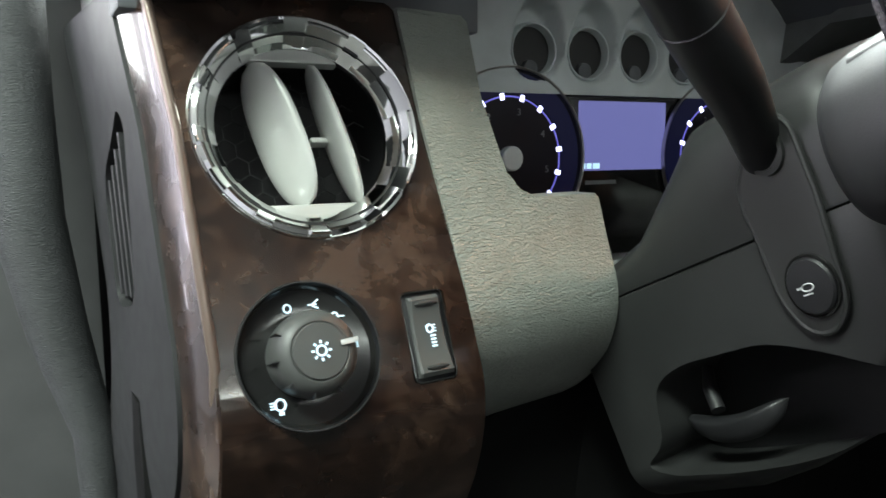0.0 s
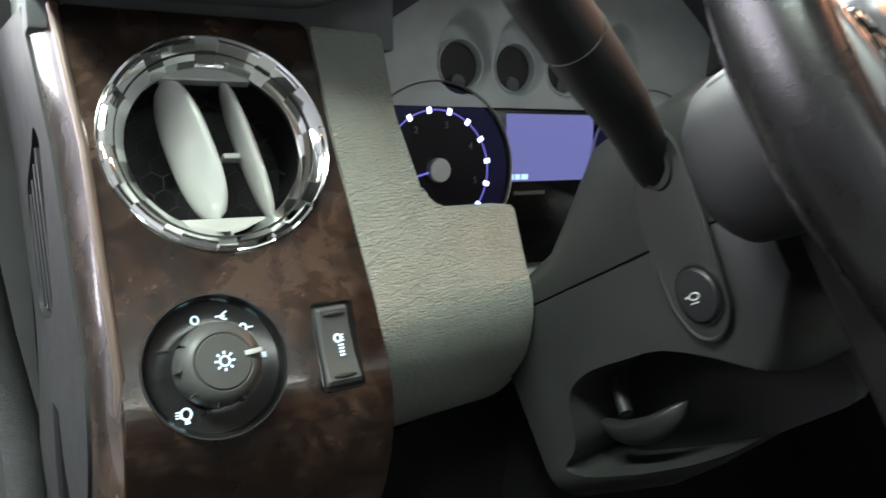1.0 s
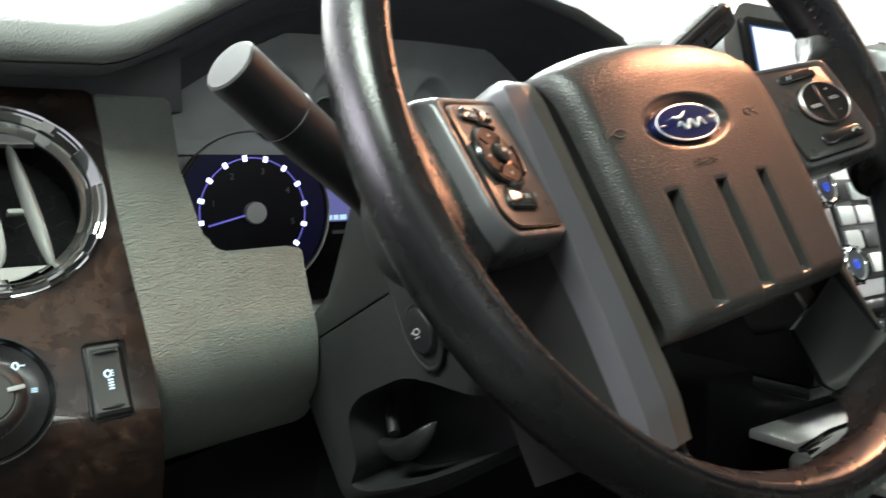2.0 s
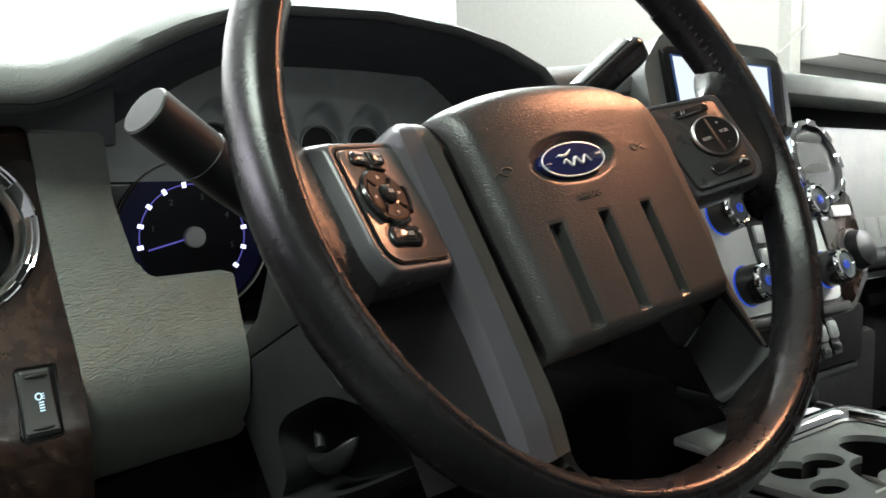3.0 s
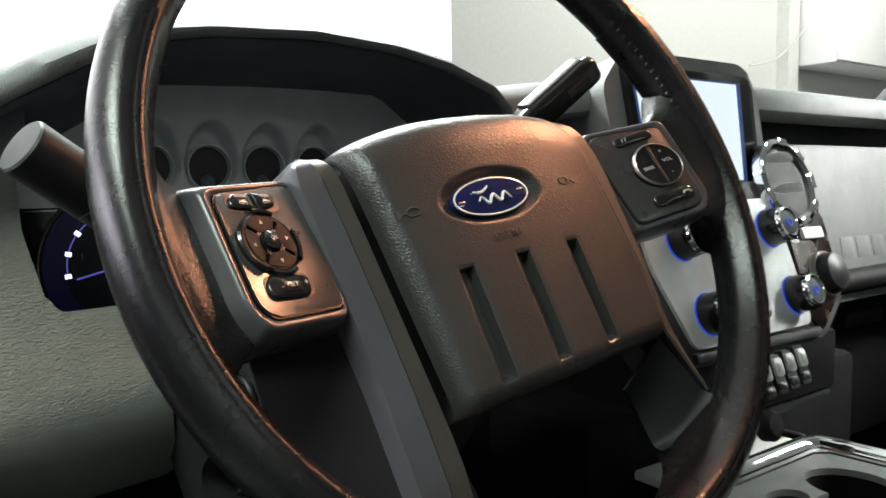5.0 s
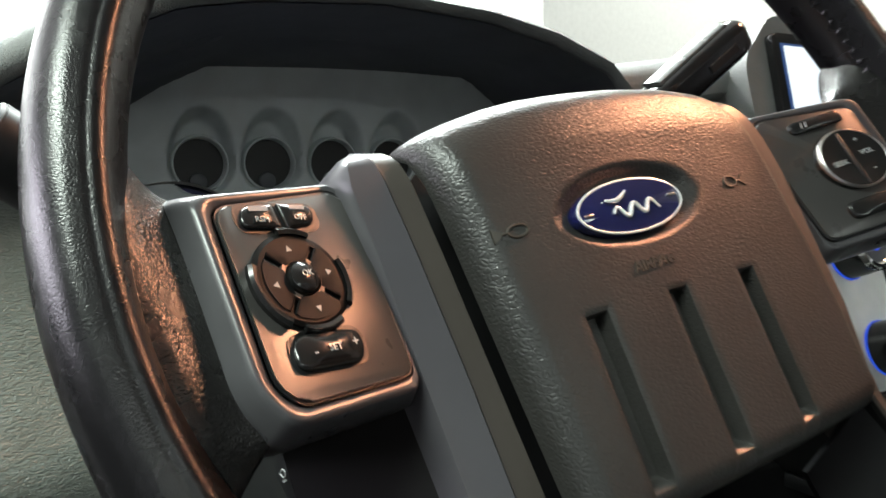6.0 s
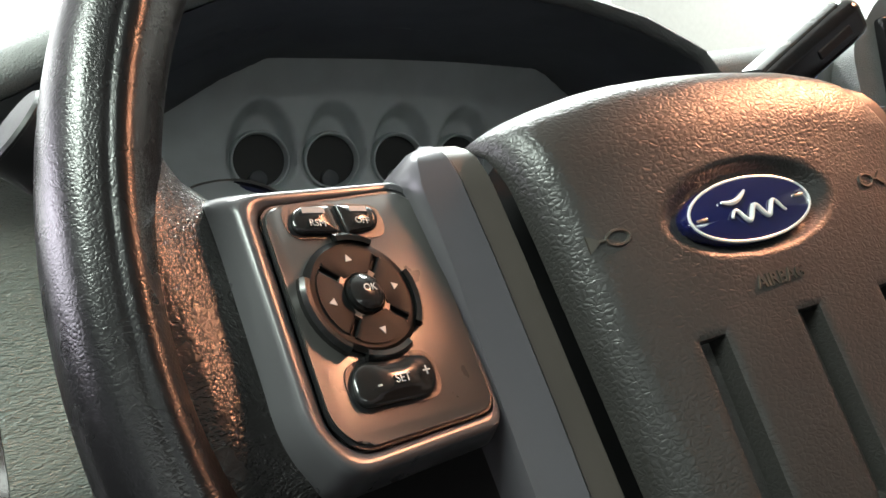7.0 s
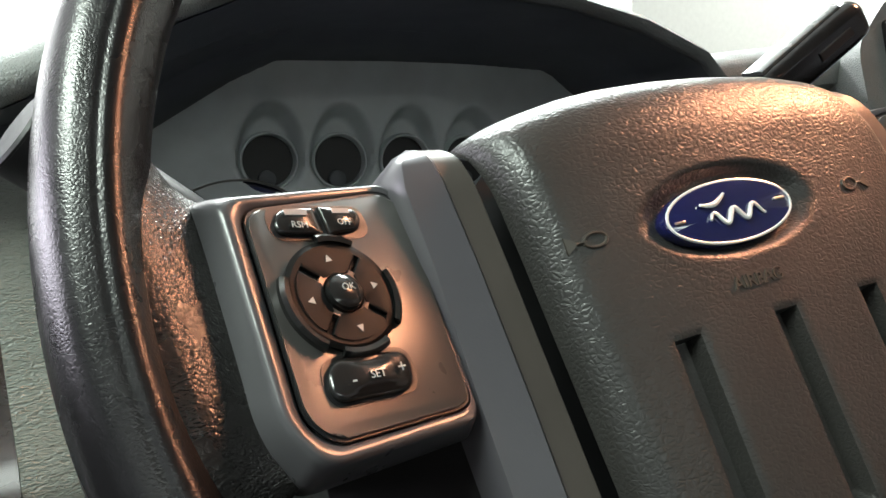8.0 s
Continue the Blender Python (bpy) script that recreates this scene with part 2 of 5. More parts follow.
def rounded(poly, r, seg=5):
    """The outline with its corners rounded; r is one radius or one for each corner."""
    out, n = [], len(poly)
    for k in range(n):
        p, a, b = (Vector(poly[j % n]).to_2d() for j in (k, k - 1, k + 1))
        rad = r[k] if isinstance(r, (list, tuple)) else r
        da, db = (a - p), (b - p)
        rad = min(rad, da.length * 0.48, db.length * 0.48)
        s, e = p + da.normalized() * rad, p + db.normalized() * rad
        for j in range(seg + 1):
            t = j / seg
            q = s * (1 - t) ** 2 + p * 2 * t * (1 - t) + e * t * t
            out.append((q.x, q.y))
    return out


def oblong(w, h, r, at=(0, 0), seg=6):
    x, y = at
    return rounded([(x - w / 2, y - h / 2), (x + w / 2, y - h / 2), (x + w / 2, y + h / 2), (x - w / 2, y + h / 2)], r, seg)


def loft(rings, cap=True, loop=False):
    bm = bmesh.new()
    rows = [[bm.verts.new(p) for p in ring] for ring in rings]
    n = len(rows[0])
    pairs = list(zip(rows, rows[1:]))
    if loop:
        pairs.append((rows[-1], rows[0]))
    for a, b in pairs:
        for k in range(n):
            bm.faces.new((a[k], a[(k + 1) % n], b[(k + 1) % n], b[k]))
    if cap and not loop:
        bm.faces.new(rows[0][::-1])
        bm.faces.new(rows[-1])
    return bm


def tube(points, radii, n=12, flat=1.0):
    """A round bar along points; radii is one radius or one for each point."""
    pts = [Vector(p) for p in points]
    rings, side = [], None
    for k, p in enumerate(pts):
        d = (pts[min(k + 1, len(pts) - 1)] - pts[max(k - 1, 0)]).normalized()
        if side is None:
            side = d.orthogonal().normalized()
        side = (side - d * side.dot(d)).normalized()
        up = d.cross(side)
        r = radii[k] if isinstance(radii, (list, tuple)) else radii
        rings.append([p + r * (math.cos(2 * math.pi * j / n) * side + flat * math.sin(2 * math.pi * j / n) * up) for j in range(n)])
    return loft(rings)


def surface(fn, nu, nv, thick=0.0):
    """A sheet from fn(s, t), s and t from 0 to 1; thick: a vector by which its back is set off."""
    bm = bmesh.new()
    v = [[bm.verts.new(fn(i / nu, j / nv)) for j in range(nv + 1)] for i in range(nu + 1)]
    for i in range(nu):
        for j in range(nv):
            bm.faces.new((v[i][j], v[i + 1][j], v[i + 1][j + 1], v[i][j + 1]))
    if thick:
        off = Vector(thick)
        b = [[bm.verts.new(q.co + off) for q in row] for row in v]
        for i in range(nu):
            for j in range(nv):
                bm.faces.new((b[i][j], b[i][j + 1], b[i + 1][j + 1], b[i + 1][j]))
        for i in range(nu):
            for j in (0, nv):
                bm.faces.new((v[i][j], v[i + 1][j], b[i + 1][j], b[i][j]))
        for j in range(nv):
            for i in (0, nu):
                bm.faces.new((v[i][j], v[i][j + 1], b[i][j + 1], b[i][j]))
    return bm


def bend(bm, fn):
    for v in bm.verts:
        v.co = fn(v.co)
    return bm


def join(*many):
    out = bmesh.new()
    for bm in many:
        me = bpy.data.meshes.new("scrap")
        bm.to_mesh(me)
        bm.free()
        out.from_mesh(me)
        bpy.data.meshes.remove(me)
    return out


def letters(text, height, depth=0.0002, slant=0.0):
    """Writing as a mesh, its middle at the origin, upright in x and y."""
    cu = bpy.data.curves.new("writing", "FONT")
    cu.body, cu.size, cu.extrude, cu.shear = text, height * 1.4, depth, slant
    cu.align_x, cu.align_y = "CENTER", "CENTER"
    cu.resolution_u = 3
    ob = bpy.data.objects.new("writing", cu)
    scene.collection.objects.link(ob)
    me = bpy.data.meshes.new_from_object(ob.evaluated_get(bpy.context.evaluated_depsgraph_get()))
    bm = bmesh.new()
    bm.from_mesh(me)
    bpy.data.objects.remove(ob)
    bpy.data.curves.remove(cu)
    bpy.data.meshes.remove(me)
    return bm


def shift(bm, x, y, z=0.0, turn=0.0):
    if turn:
        bmesh.ops.rotate(bm, cent=(0, 0, 0), matrix=Matrix.Rotation(radians(turn), 3, "Z"), verts=bm.verts)
    bmesh.ops.translate(bm, vec=(x, y, z), verts=bm.verts)
    return bm


def pillow(poly, z0, z1, dome=0.0, edge=0.12):
    """An outline drawn up from z0 to z1 with a softly rounded edge and a domed top."""
    cx, cy = sum(p[0] for p in poly) / len(poly), sum(p[1] for p in poly) / len(poly)
    rise = z1 - z0
    steps = [(1.0, 0.0), (1.0, 0.55), (1 - 0.15 * edge, 0.78), (1 - 0.5 * edge, 0.93), (1 - edge, 1.0)]
    rings = [[(cx + (x - cx) * k, cy + (y - cy) * k, z0 + rise * h) for x, y in poly] for k, h in steps]
    for j in range(1, 7):
        k = (1 - edge) * (1 - j / 6.5)
        rings.append([(cx + (x - cx) * k, cy + (y - cy) * k, z1 + dome * (1 - (k / (1 - edge)) ** 2)) for x, y in poly])
    return loft(rings)


def roll_under(ob, axis, start, fn, steps=10, reach=0.12):
    """Cuts the mesh into strips past start along the axis (downwards) and bends them by fn(co, past)."""
    bm = bmesh.new()
    bm.from_mesh(ob.data)
    no = Vector((0, 0, 0))
    no[axis] = 1
    for k in range(steps):
        co = Vector((0, 0, 0))
        co[axis] = start - reach * k / steps
        bmesh.ops.bisect_plane(bm, geom=bm.verts[:] + bm.edges[:] + bm.faces[:], plane_co=co, plane_no=no, dist=1e-6)
    for v in bm.verts:
        past = start - v.co[axis]
        if past > 0:
            v.co = fn(v.co, past)
    bm.to_mesh(ob.data)
    bm.free()
    return finish(ob)


def interp(x, xs, ys):
    return float(np.interp(x, xs, ys))


def smooth01(t):
    t = max(0.0, min(1.0, t))
    return t * t * (3 - 2 * t)


def carve(ob, *cutters):
    """Cuts the given bmeshes, in the object's own space, out of it."""
    for bm in cutters:
        me = bpy.data.meshes.new("cutter")
        bmesh.ops.recalc_face_normals(bm, faces=bm.faces)
        bm.to_mesh(me)
        bm.free()
        tool = new("cutter", me)
        tool.parent = ob
        mod = ob.modifiers.new("cut", "BOOLEAN")
        mod.operation, mod.object, mod.solver = "DIFFERENCE", tool, "EXACT"
        bpy.context.view_layer.update()
        cut = bpy.data.meshes.new_from_object(ob.evaluated_get(bpy.context.evaluated_depsgraph_get()))
        ob.modifiers.clear()
        ob.data = cut
        bpy.data.objects.remove(tool)
    return finish(ob)


# ---- garage ----
def slab(name, lo, hi, material, label, category="wall", bev=0.0):
    lo, hi = Vector(lo), Vector(hi)
    ob = part(name, rbox(*(hi - lo), bev), material, m=Matrix.Translation((lo + hi) / 2))
    return tagged(ob, label, category, kind="structure")


slab("ground", (-6, -6, -0.2), (14, 9, 0), CONCRETE, "bare grey concrete garage floor under the truck", "floor")
slab("wall_north", (2.90, 3.90, 0), (13, 4.10, 4.2), WALLP, "pale unseen grey garage wall, tinted for its reflections")
slab("wall_north_lintel", (-5, 3.90, 4.0), (2.90, 4.10, 4.2), WALLP, "pale painted wall above the open garage door")
slab("wall_east", (13, -5, 0), (13.2, 4.1, 4.2), WALLP, "pale unseen grey garage wall, tinted for its reflections")
slab("wall_south", (-5, -5.2, 0), (13.2, -5, 4.2), WALLD, "unseen grey garage wall, tinted for its reflections")
slab("wall_west", (-5.2, -5.2, 0), (-5, 0.3, 4.2), WALLD, "unseen grey garage wall, tinted for its reflections")
slab("wall_west_corner", (-5.2, 3.7, 0), (-5, 4.1, 4.2), WALLD, "unseen grey garage wall, tinted for its reflections")
slab("wall_west_sill", (-5.2, 0.3, 0), (-5, 3.7, 1.25), WALLD, "unseen grey wall below the opening for the glow panel")
slab("wall_west_lintel", (-5.2, 0.3, 3.2), (-5, 3.7, 4.2), WALLD, "unseen grey wall above the opening for the glow panel")
# added glowing panel behind an invented opening, seen only in reflections
slab("glow_panel_west", (-5.7, -0.6, 0.5), (-5.65, 4.8, 4.0), WEST_GLOW, "unseen glowing panel added for pale reflections on rim and chrome", "backdrop")
slab("ceiling", (-5.2, -5.2, 4.2), (13.2, 4.1, 4.4), WALLP, "pale painted garage ceiling", "ceiling")
slab("backdrop", (-6, 6.0, -0.1), (4.6, 6.05, 6.5), DAY, "bright overcast daylight outside the open garage door", "backdrop")
cabinet = thing("wall_cabinet", Matrix.Translation((8.65, 3.64, 3.06)), "white wall cabinet hung on the garage wall", "cabinet")
part("body", rbox(3.4, 0.46, 1.1, 0.02, (0, 0.02, 0)), WHITEBOARD, cabinet)
for k in range(3):
    part("door", rbox(1.12, 0.024, 1.06, 0.006, (-1.13 + 1.13 * k, -0.222, 0)), WHITEBOARD, cabinet)
slab("wall_pier", (6.75, 3.78, 0), (6.93, 3.9, 4.2), WALLP, "shallow painted pier on the garage wall")
sag = [(6.9 - 0.9 * t, 3.7, 2.86 - 0.42 * t - 0.10 * math.sin(math.pi * t)) for t in (k / 10 for k in range(11))]
tagged(part("wall_cable", tube(sag, 0.008, 6), CABLE), "thin white cable sagging along the garage wall", "cable")

# ---- cab shell ----
slab("cab_floor", (-0.50, -1.3, 0.80), (1.30, 0.75, 0.85), CARPET, "carpeted cab floor, darkened for the footwell's shade", "floor")
# unseen roof: pale for fill, front edge set by the switch plate's reflections
slab("cab_roof", (-0.42, -1.3, 2.02), (1.22, 0.045, 2.07), LINER, "unseen cab roof with cloth headliner, kept light to bounce fill", "roof")
# unseen wall, darkened so the lower wood reflects no bright surface
slab("cab_wall_rear", (-0.45, -1.36, 0.80), (1.25, -1.30, 1.87), DARK, "unseen rear wall of the cab, kept dark for the wood's reflections", "wall")
slab("cab_door_panel", (1.252, -1.3, 0.80), (1.30, 0.62, 1.50), LOWER_SHADE, "closed passenger door panel, darkened for shade", "wall")
slab("cab_base", (-0.44, -1.28, 0.0), (1.22, 0.70, 0.80), DARK, "plain dark underbody of the truck cab", "wall")
slab("firewall", (-0.42, 0.62, 0.80), (1.25, 0.66, 1.42), LOWER_SHADE, "firewall behind the footwell, darkened for shade", "wall")
tagged(part("windshield_pillar", tube([(1.205, 0.47, 1.47), (1.215, 0.32, 1.630), (1.23, 0.02, 2.03)], 0.024, 12), DARK), "dark windshield pillar beside the passenger window", "pillar", kind="structure")
tagged(part("windshield_pillar", tube([(-0.52, 0.95, 1.46), (-0.47, 0.55, 1.75), (-0.43, 0.05, 2.04)], 0.035, 12), DARK), "dark windshield pillar beside the open driver door", "pillar", kind="structure")
seal_path = [(-0.352, 0.44, 0.85), (-0.355, 0.43, 1.10), (-0.359, 0.42, 1.22), (-0.376, 0.42, 1.29), (-0.388, 0.42, 1.36), (-0.391, 0.43, 1.43), (-0.391, 0.45, 1.52), (-0.391, 0.47, 1.62)]
tagged(part("door_seal", tube(seal_path, [0.011, 0.011, 0.013, 0.018, 0.021, 0.022, 0.022, 0.022], 24), RUBBER), "grey ribbed rubber weatherstrip on the door opening", "weatherstrip", kind="structure")
slab("door_jamb", (-0.44, 0.50, 0.0), (-0.345, 0.55, 1.56), JAMB, "dark painted hinge pillar behind the weatherstrip", "wall")
# added dark slab, keeps the bright backdrop out of the trim's reflections
slab("reflection_blocker", (-0.66, 0.50, 0.0), (-0.442, 0.55, 1.46), JAMB, "dark slab added beside the hinge pillar to block the backdrop's reflection", "wall")

# unseen panel at the open door, added to block side light low down
door = part("cab_door_driver", rbox(0.06, 0.92, 0.74, 0.02), DARK, m=Matrix.Translation((-0.93, 0.02, 1.10)) @ Matrix.Rotation(radians(-30), 4, "Z"))
tagged(door, "unseen driver door panel, added to keep light off the low dash", "wall", kind="structure")

# ---- dashboard ----
dash = thing("dashboard", Matrix.Identity(4), "dark grey leather-grained truck dashboard with wood trim", "dashboard")
NX = [-0.345, -0.215, -0.197, -0.165, -0.133, -0.100, -0.060, 0.012, 0.080, 0.130, 0.175, 0.192]
LOW = [1.482, 1.486, 1.493, 1.512, 1.530, 1.545, 1.552, 1.557, 1.553, 1.543, 1.527, 1.508]
TOP = [1.512, 1.515, 1.520, 1.537, 1.552, 1.561, 1.565, 1.568, 1.564, 1.556, 1.540, 1.526]
UND_X = [-0.345, -0.19, -0.150, -0.119, -0.085, -0.058, 0.065, 0.142, 0.172, 0.192]
UND = [1.478, 1.482, 1.476, 1.496, 1.518, 1.5325, 1.5365, 1.5375, 1.516, 1.500]


def soft_samples(lo, hi, n):
    return [lo + (hi - lo) * k / n for k in range(n + 1)]


rings, liner = [], []
for x in soft_samples(-0.345, 0.192, 60):
    b, t, u = interp(x, NX, LOW), interp(x, NX, TOP), interp(x, UND_X, UND)
    rings.append([(x, y, z) for y, z in ((0.80, 1.44), (0.80, 1.50), (0.50, t + 0.004), (0.30, t + 0.006), (0.245, t + 0.003), (0.222, t - 0.001), (0.208, t * 0.75 + b * 0.25), (0.202, t * 0.45 + b * 0.55), (0.203, b + 0.003), (0.207, b), (0.214, b + 0.001), (0.225, b + 0.004), (0.36, u + 0.012), (0.40, 1.44))])
    liner.append([(x, y, z) for y, z in ((0.209, b - 0.0005), (0.216, b - 0.003), (0.292, b * 0.72 + u * 0.28), (0.300, b * 0.56 + u * 0.44 - 0.002), (0.355, u), (0.37, u), (0.37, u + 0.006), (0.23, b + 0.0015), (0.212, b))])
part("hood", loft(rings), TOPL, dash, "grey leather-grained brow over the instruments", angle=50)
part("hood_liner", loft(liner), HOODM, dash, "black underside of the brow", angle=50)
part("brow_recess", rbox(0.185, 0.05, 0.050, 0.002), HOODM, dash, m=Matrix.Translation((-0.255, 0.285, 1.490)))

# middle and passenger part of the dash top
MX = [0.188, 0.25, 0.32, 0.50, 0.56, 1.00, 1.18]
MT = [1.534, 1.543, 1.552, 1.558, 1.561, 1.561, 1.553]
rings = []
for x in soft_samples(0.188, 1.18, 40):
    t = interp(x, MX, MT)
    rings.append([(x, y, z) for y, z in ((0.80, 1.44), (0.80, 1.50), (0.45, t + 0.004), (0.28, t + 0.005), (0.235, t + 0.002), (0.213, t - 0.005), (0.205, t - 0.015), (0.206, t - 0.028), (0.213, t - 0.033), (0.30, t - 0.034), (0.40, 1.44))])
part("dash_top", loft(rings), TOPL, dash, "grey leather-grained dash top", angle=50)
part("recess", rbox(0.64, 0.03, 0.07, 0.003), SIDEW, dash, m=Matrix.Translation((0.865, 0.285, 1.505)))
part("passenger_panel", bend(prism(oblong(0.62, 0.184, 0.010, (0.865, 1.403)), -0.03, 0.0, 0.004), lambda c: Vector((c.x, 0.200 + 0.20 * (c.y - 1.5) - c.z, c.y))), GLOVE, dash, "grey grained passenger dash panel")
part("shelf_lip", tube([(0.62, 0.165, 1.333), (0.75, 0.158, 1.336), (1.15, 0.160, 1.337)], 0.014, 12), LOWER_SHADE, dash)
part("glovebox", bend(prism(oblong(0.46, 0.20, 0.015, (0.92, 1.205)), -0.03, 0.0, 0.004), lambda c: Vector((c.x, 0.240 + 0.10 * (c.y - 1.3) - c.z, c.y))), LOWER_SHADE, dash, "glovebox lid, darkened for shade")
part("glovebox_handle", rbox(0.10, 0.012, 0.020, 0.004), DARK, dash, m=Matrix.Translation((0.86, 0.230, 1.262)))
for k, w in enumerate((0.030, 0.032, 0.030, 0.028, 0.030)):
    part("raised_mark", bend(prism(oblong(w, 0.026, 0.004, (0.700 + 0.038 * k, 1.372)), 0.0, 0.0004, 0.0002), lambda c: Vector((c.x, 0.19985 + 0.20 * (c.y - 1.5) - c.z, c.y))), GLOVE, dash)

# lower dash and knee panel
part("knee_panel", bend(prism([(-0.345, 0.90), (0.28, 0.90), (0.28, 1.30), (-0.10, 1.30), (-0.10, 1.274), (-0.345, 1.274)], -0.03, 0.0, 0.004), lambda c: Vector((c.x, 0.300 + 0.10 * (c.y - 1.27) - c.z, c.y))), LOWER_SHADE, dash, "lower dash panel, darkened for the shade under the dash")
part("lower_fascia", bend(prism(rounded([(-0.200, 0.98), (-0.030, 0.98), (-0.030, 1.250), (-0.200, 1.232)], 0.006), -0.02, 0.0, 0.003), lambda c: Vector((c.x, 0.290 + 0.21 * (c.x + 0.091) + 0.05 * (c.y - 1.27) - c.z, c.y))), LOWER_SHADE, dash, "lower dash fascia under the pad, darkened for shade")
part("tunnel", rbox(0.46, 0.36, 0.40, 0.01), LOWER_SHADE, dash, "lower stack and tunnel, darkened for shade", m=Matrix.Translation((0.47, 0.34, 1.05)))
part("dash_core", rbox(0.30, 0.10, 0.16, 0.003), BLACK, dash, m=Matrix.Translation((0.35, 0.33, 1.38)))

# padded panel between the wood trim and the column
def pad_plane(c):
    return Vector((c.x, 0.242 + 0.21 * (c.x + 0.091) + 0.36 * (c.y - 1.376) - c.z, c.y))


PAD = rounded([(-0.2168, 1.474), (-0.1708, 1.474), (-0.1706, 1.430), (-0.1590, 1.3762), (-0.0927, 1.3762), (-0.0925, 1.348), (-0.0885, 1.295), (-0.0740, 1.2400), (-0.1960, 1.2360), (-0.2040, 1.292), (-0.2030, 1.328), (-0.2075, 1.365), (-0.2128, 1.412)],
              [0.002, 0.003, 0.004, 0.014, 0.002, 0.002, 0.01, 0.006, 0.003, 0.01, 0.01, 0.01, 0.01], 6)
knee = part("knee_pad", bend(prism(PAD, -0.022, 0.0, 0.0022, 3), pad_plane), DASH, dash, "grey-green leather-grained dash pad")
roll_under(knee, 2, 1.335, lambda c, p: Vector((c.x, c.y + min(p * p / 0.095, p * 1.9), c.z)), 24, 0.100)

# wood trim, its chrome edge and the end of the dash
LEAN_V = Vector((0, 0.3387, 0.9409))
LEAN_N = Vector((0, -0.9409, 0.3387))
MP = basis((-0.2705, 0.2325, 1.414), (1, 0, 0), LEAN_V, LEAN_N)
trim = part("trim_panel", prism(rounded([(-0.0655, 0.066), (0.0530, 0.066), (0.0575, -0.002), (0.0632, -0.055), (0.0668, -0.090), (0.0690, -0.130), (0.0700, -0.260), (-0.060, -0.260), (-0.0535, -0.105), (-0.0580, -0.002)], [0.004, 0.004, 0.01, 0.01, 0.01, 0.01, 0.004, 0.004, 0.02, 0.02]), -0.010, 0.0, 0.0016, 3), WOOD, dash, "glossy dark burl wood trim", MP)
VENT_R, DIAL_AT, BUTTON_AT = 0.0500, (-0.0143, -0.105), (0.0433, -0.1035)
carve(trim, lathe([(VENT_R, -0.03), (VENT_R, 0.02)], 64), lathe([(0.0326, -0.03), (0.0326, 0.02)], 64, (*DIAL_AT, 0)), prism(oblong(0.0222, 0.0428, 0.003, BUTTON_AT), -0.03, 0.02))
roll_under(trim, 1, -0.118, lambda c, p: Vector((c.x, c.y, c.z - min(p * p / 0.11, p * 0.95))), 28, 0.14)
for face in trim.data.polygons:
    face.use_smooth = False
edge = [MP @ Vector(p) for p in ((-0.0665, 0.066, -0.001), (-0.0590, -0.002, -0.001), (-0.0545, -0.105, -0.001), (-0.0565, -0.175, -0.031))]
edge = [edge[0].lerp(edge[1], t) for t in (0, 0.5)] + [edge[1].lerp(edge[2], t) for t in (0, 0.5)] + [edge[2].lerp(edge[3], t) for t in (0, 0.5, 1)]
part("edge_strip", tube(edge, 0.0024, 12), STRIP, dash, "thin dull metal strip beside the wood trim")


def end_side(s, t):
    z = 1.480 - 0.40 * s
    front = MP @ Vector((interp((z - 1.414) / 0.9409, [-0.24, -0.105, -0.002, 0.066], [-0.0575, -0.0550, -0.0595, -0.067]), (z - 1.414) / 0.9409, -0.002))
    front.y += min((1.303 - z) ** 2 / 0.103, 0.12) if z < 1.303 else 0.0
    return Vector((front.x - 0.006 * math.sin(t * math.pi / 2) - 0.003 * t, front.y + 0.030 * t, front.z))


part("trim_side", surface(end_side, 30, 8, (0.004, 0, 0)), WOOD, dash, "glossy wood wrap on the dash end")


def end_cap(s, t):
    q = end_side(s, 1.0)
    return Vector((q.x - 0.0015 - 0.026 * t + 0.16 * max(0.0, t - 0.42) ** 2, q.y + 0.004 + 0.30 * t, q.z))


cap_end = part("end_cap", surface(end_cap, 30, 12, (0.006, 0, 0)), ENDCAP, dash, "dark grey plastic end cap of the dash")
LOUVRE = rounded([(0.300, 1.418), (0.312, 1.424), (0.358, 1.392), (0.362, 1.376), (0.352, 1.322), (0.340, 1.316), (0.312, 1.322), (0.302, 1.334)], 0.006, 4)


def on_end(c):
    """From distance ahead, height and stand-off to the dash end."""
    return Vector((-0.3455 - c.z, c.x, c.y))


carve(cap_end, bend(prism(LOUVRE, -0.03, 0.03), on_end))
side_vent = thing("side_vent", Matrix.Identity(4), "narrow slatted demister vent in the dash end cap", "vent")
for k in range(4):
    y0 = 0.3095 + 0.0125 * k
    top, low = 1.412 - 0.0085 * k, 1.326 - 0.001 * k
    rows = []
    for j in range(9):
        z = top + (low - top) * j / 8
        x = end_cap((1.480 - z) / 0.40, (y0 - 0.25) / 0.30).x
        rows.append([(x + 0.0010 - h, y0 + d + 0.02 * (z - 1.37), z) for h, d in ((-0.005, -0.0012), (0.0004, -0.0014), (0.0010, 0.0), (0.0004, 0.0014), (-0.005, 0.0012))])
    part("slat", loft(rows), ENDCAP, side_vent)
part("slot_back", bend(prism(LOUVRE, -0.022, -0.016), on_end), BLACK, side_vent)

# ---- round air vent ----
vent = thing("air_vent", MP, "round chrome-ringed air vent with two silver vanes", "air vent")
part("housing", lathe([(0.0499, -0.001), (0.0499, -0.055), (0.001, -0.055), (0.001, -0.052), (0.045, -0.052), (0.0462, -0.001)], 64, closed=True), BLACK, vent, "black vent barrel")
hexes = []
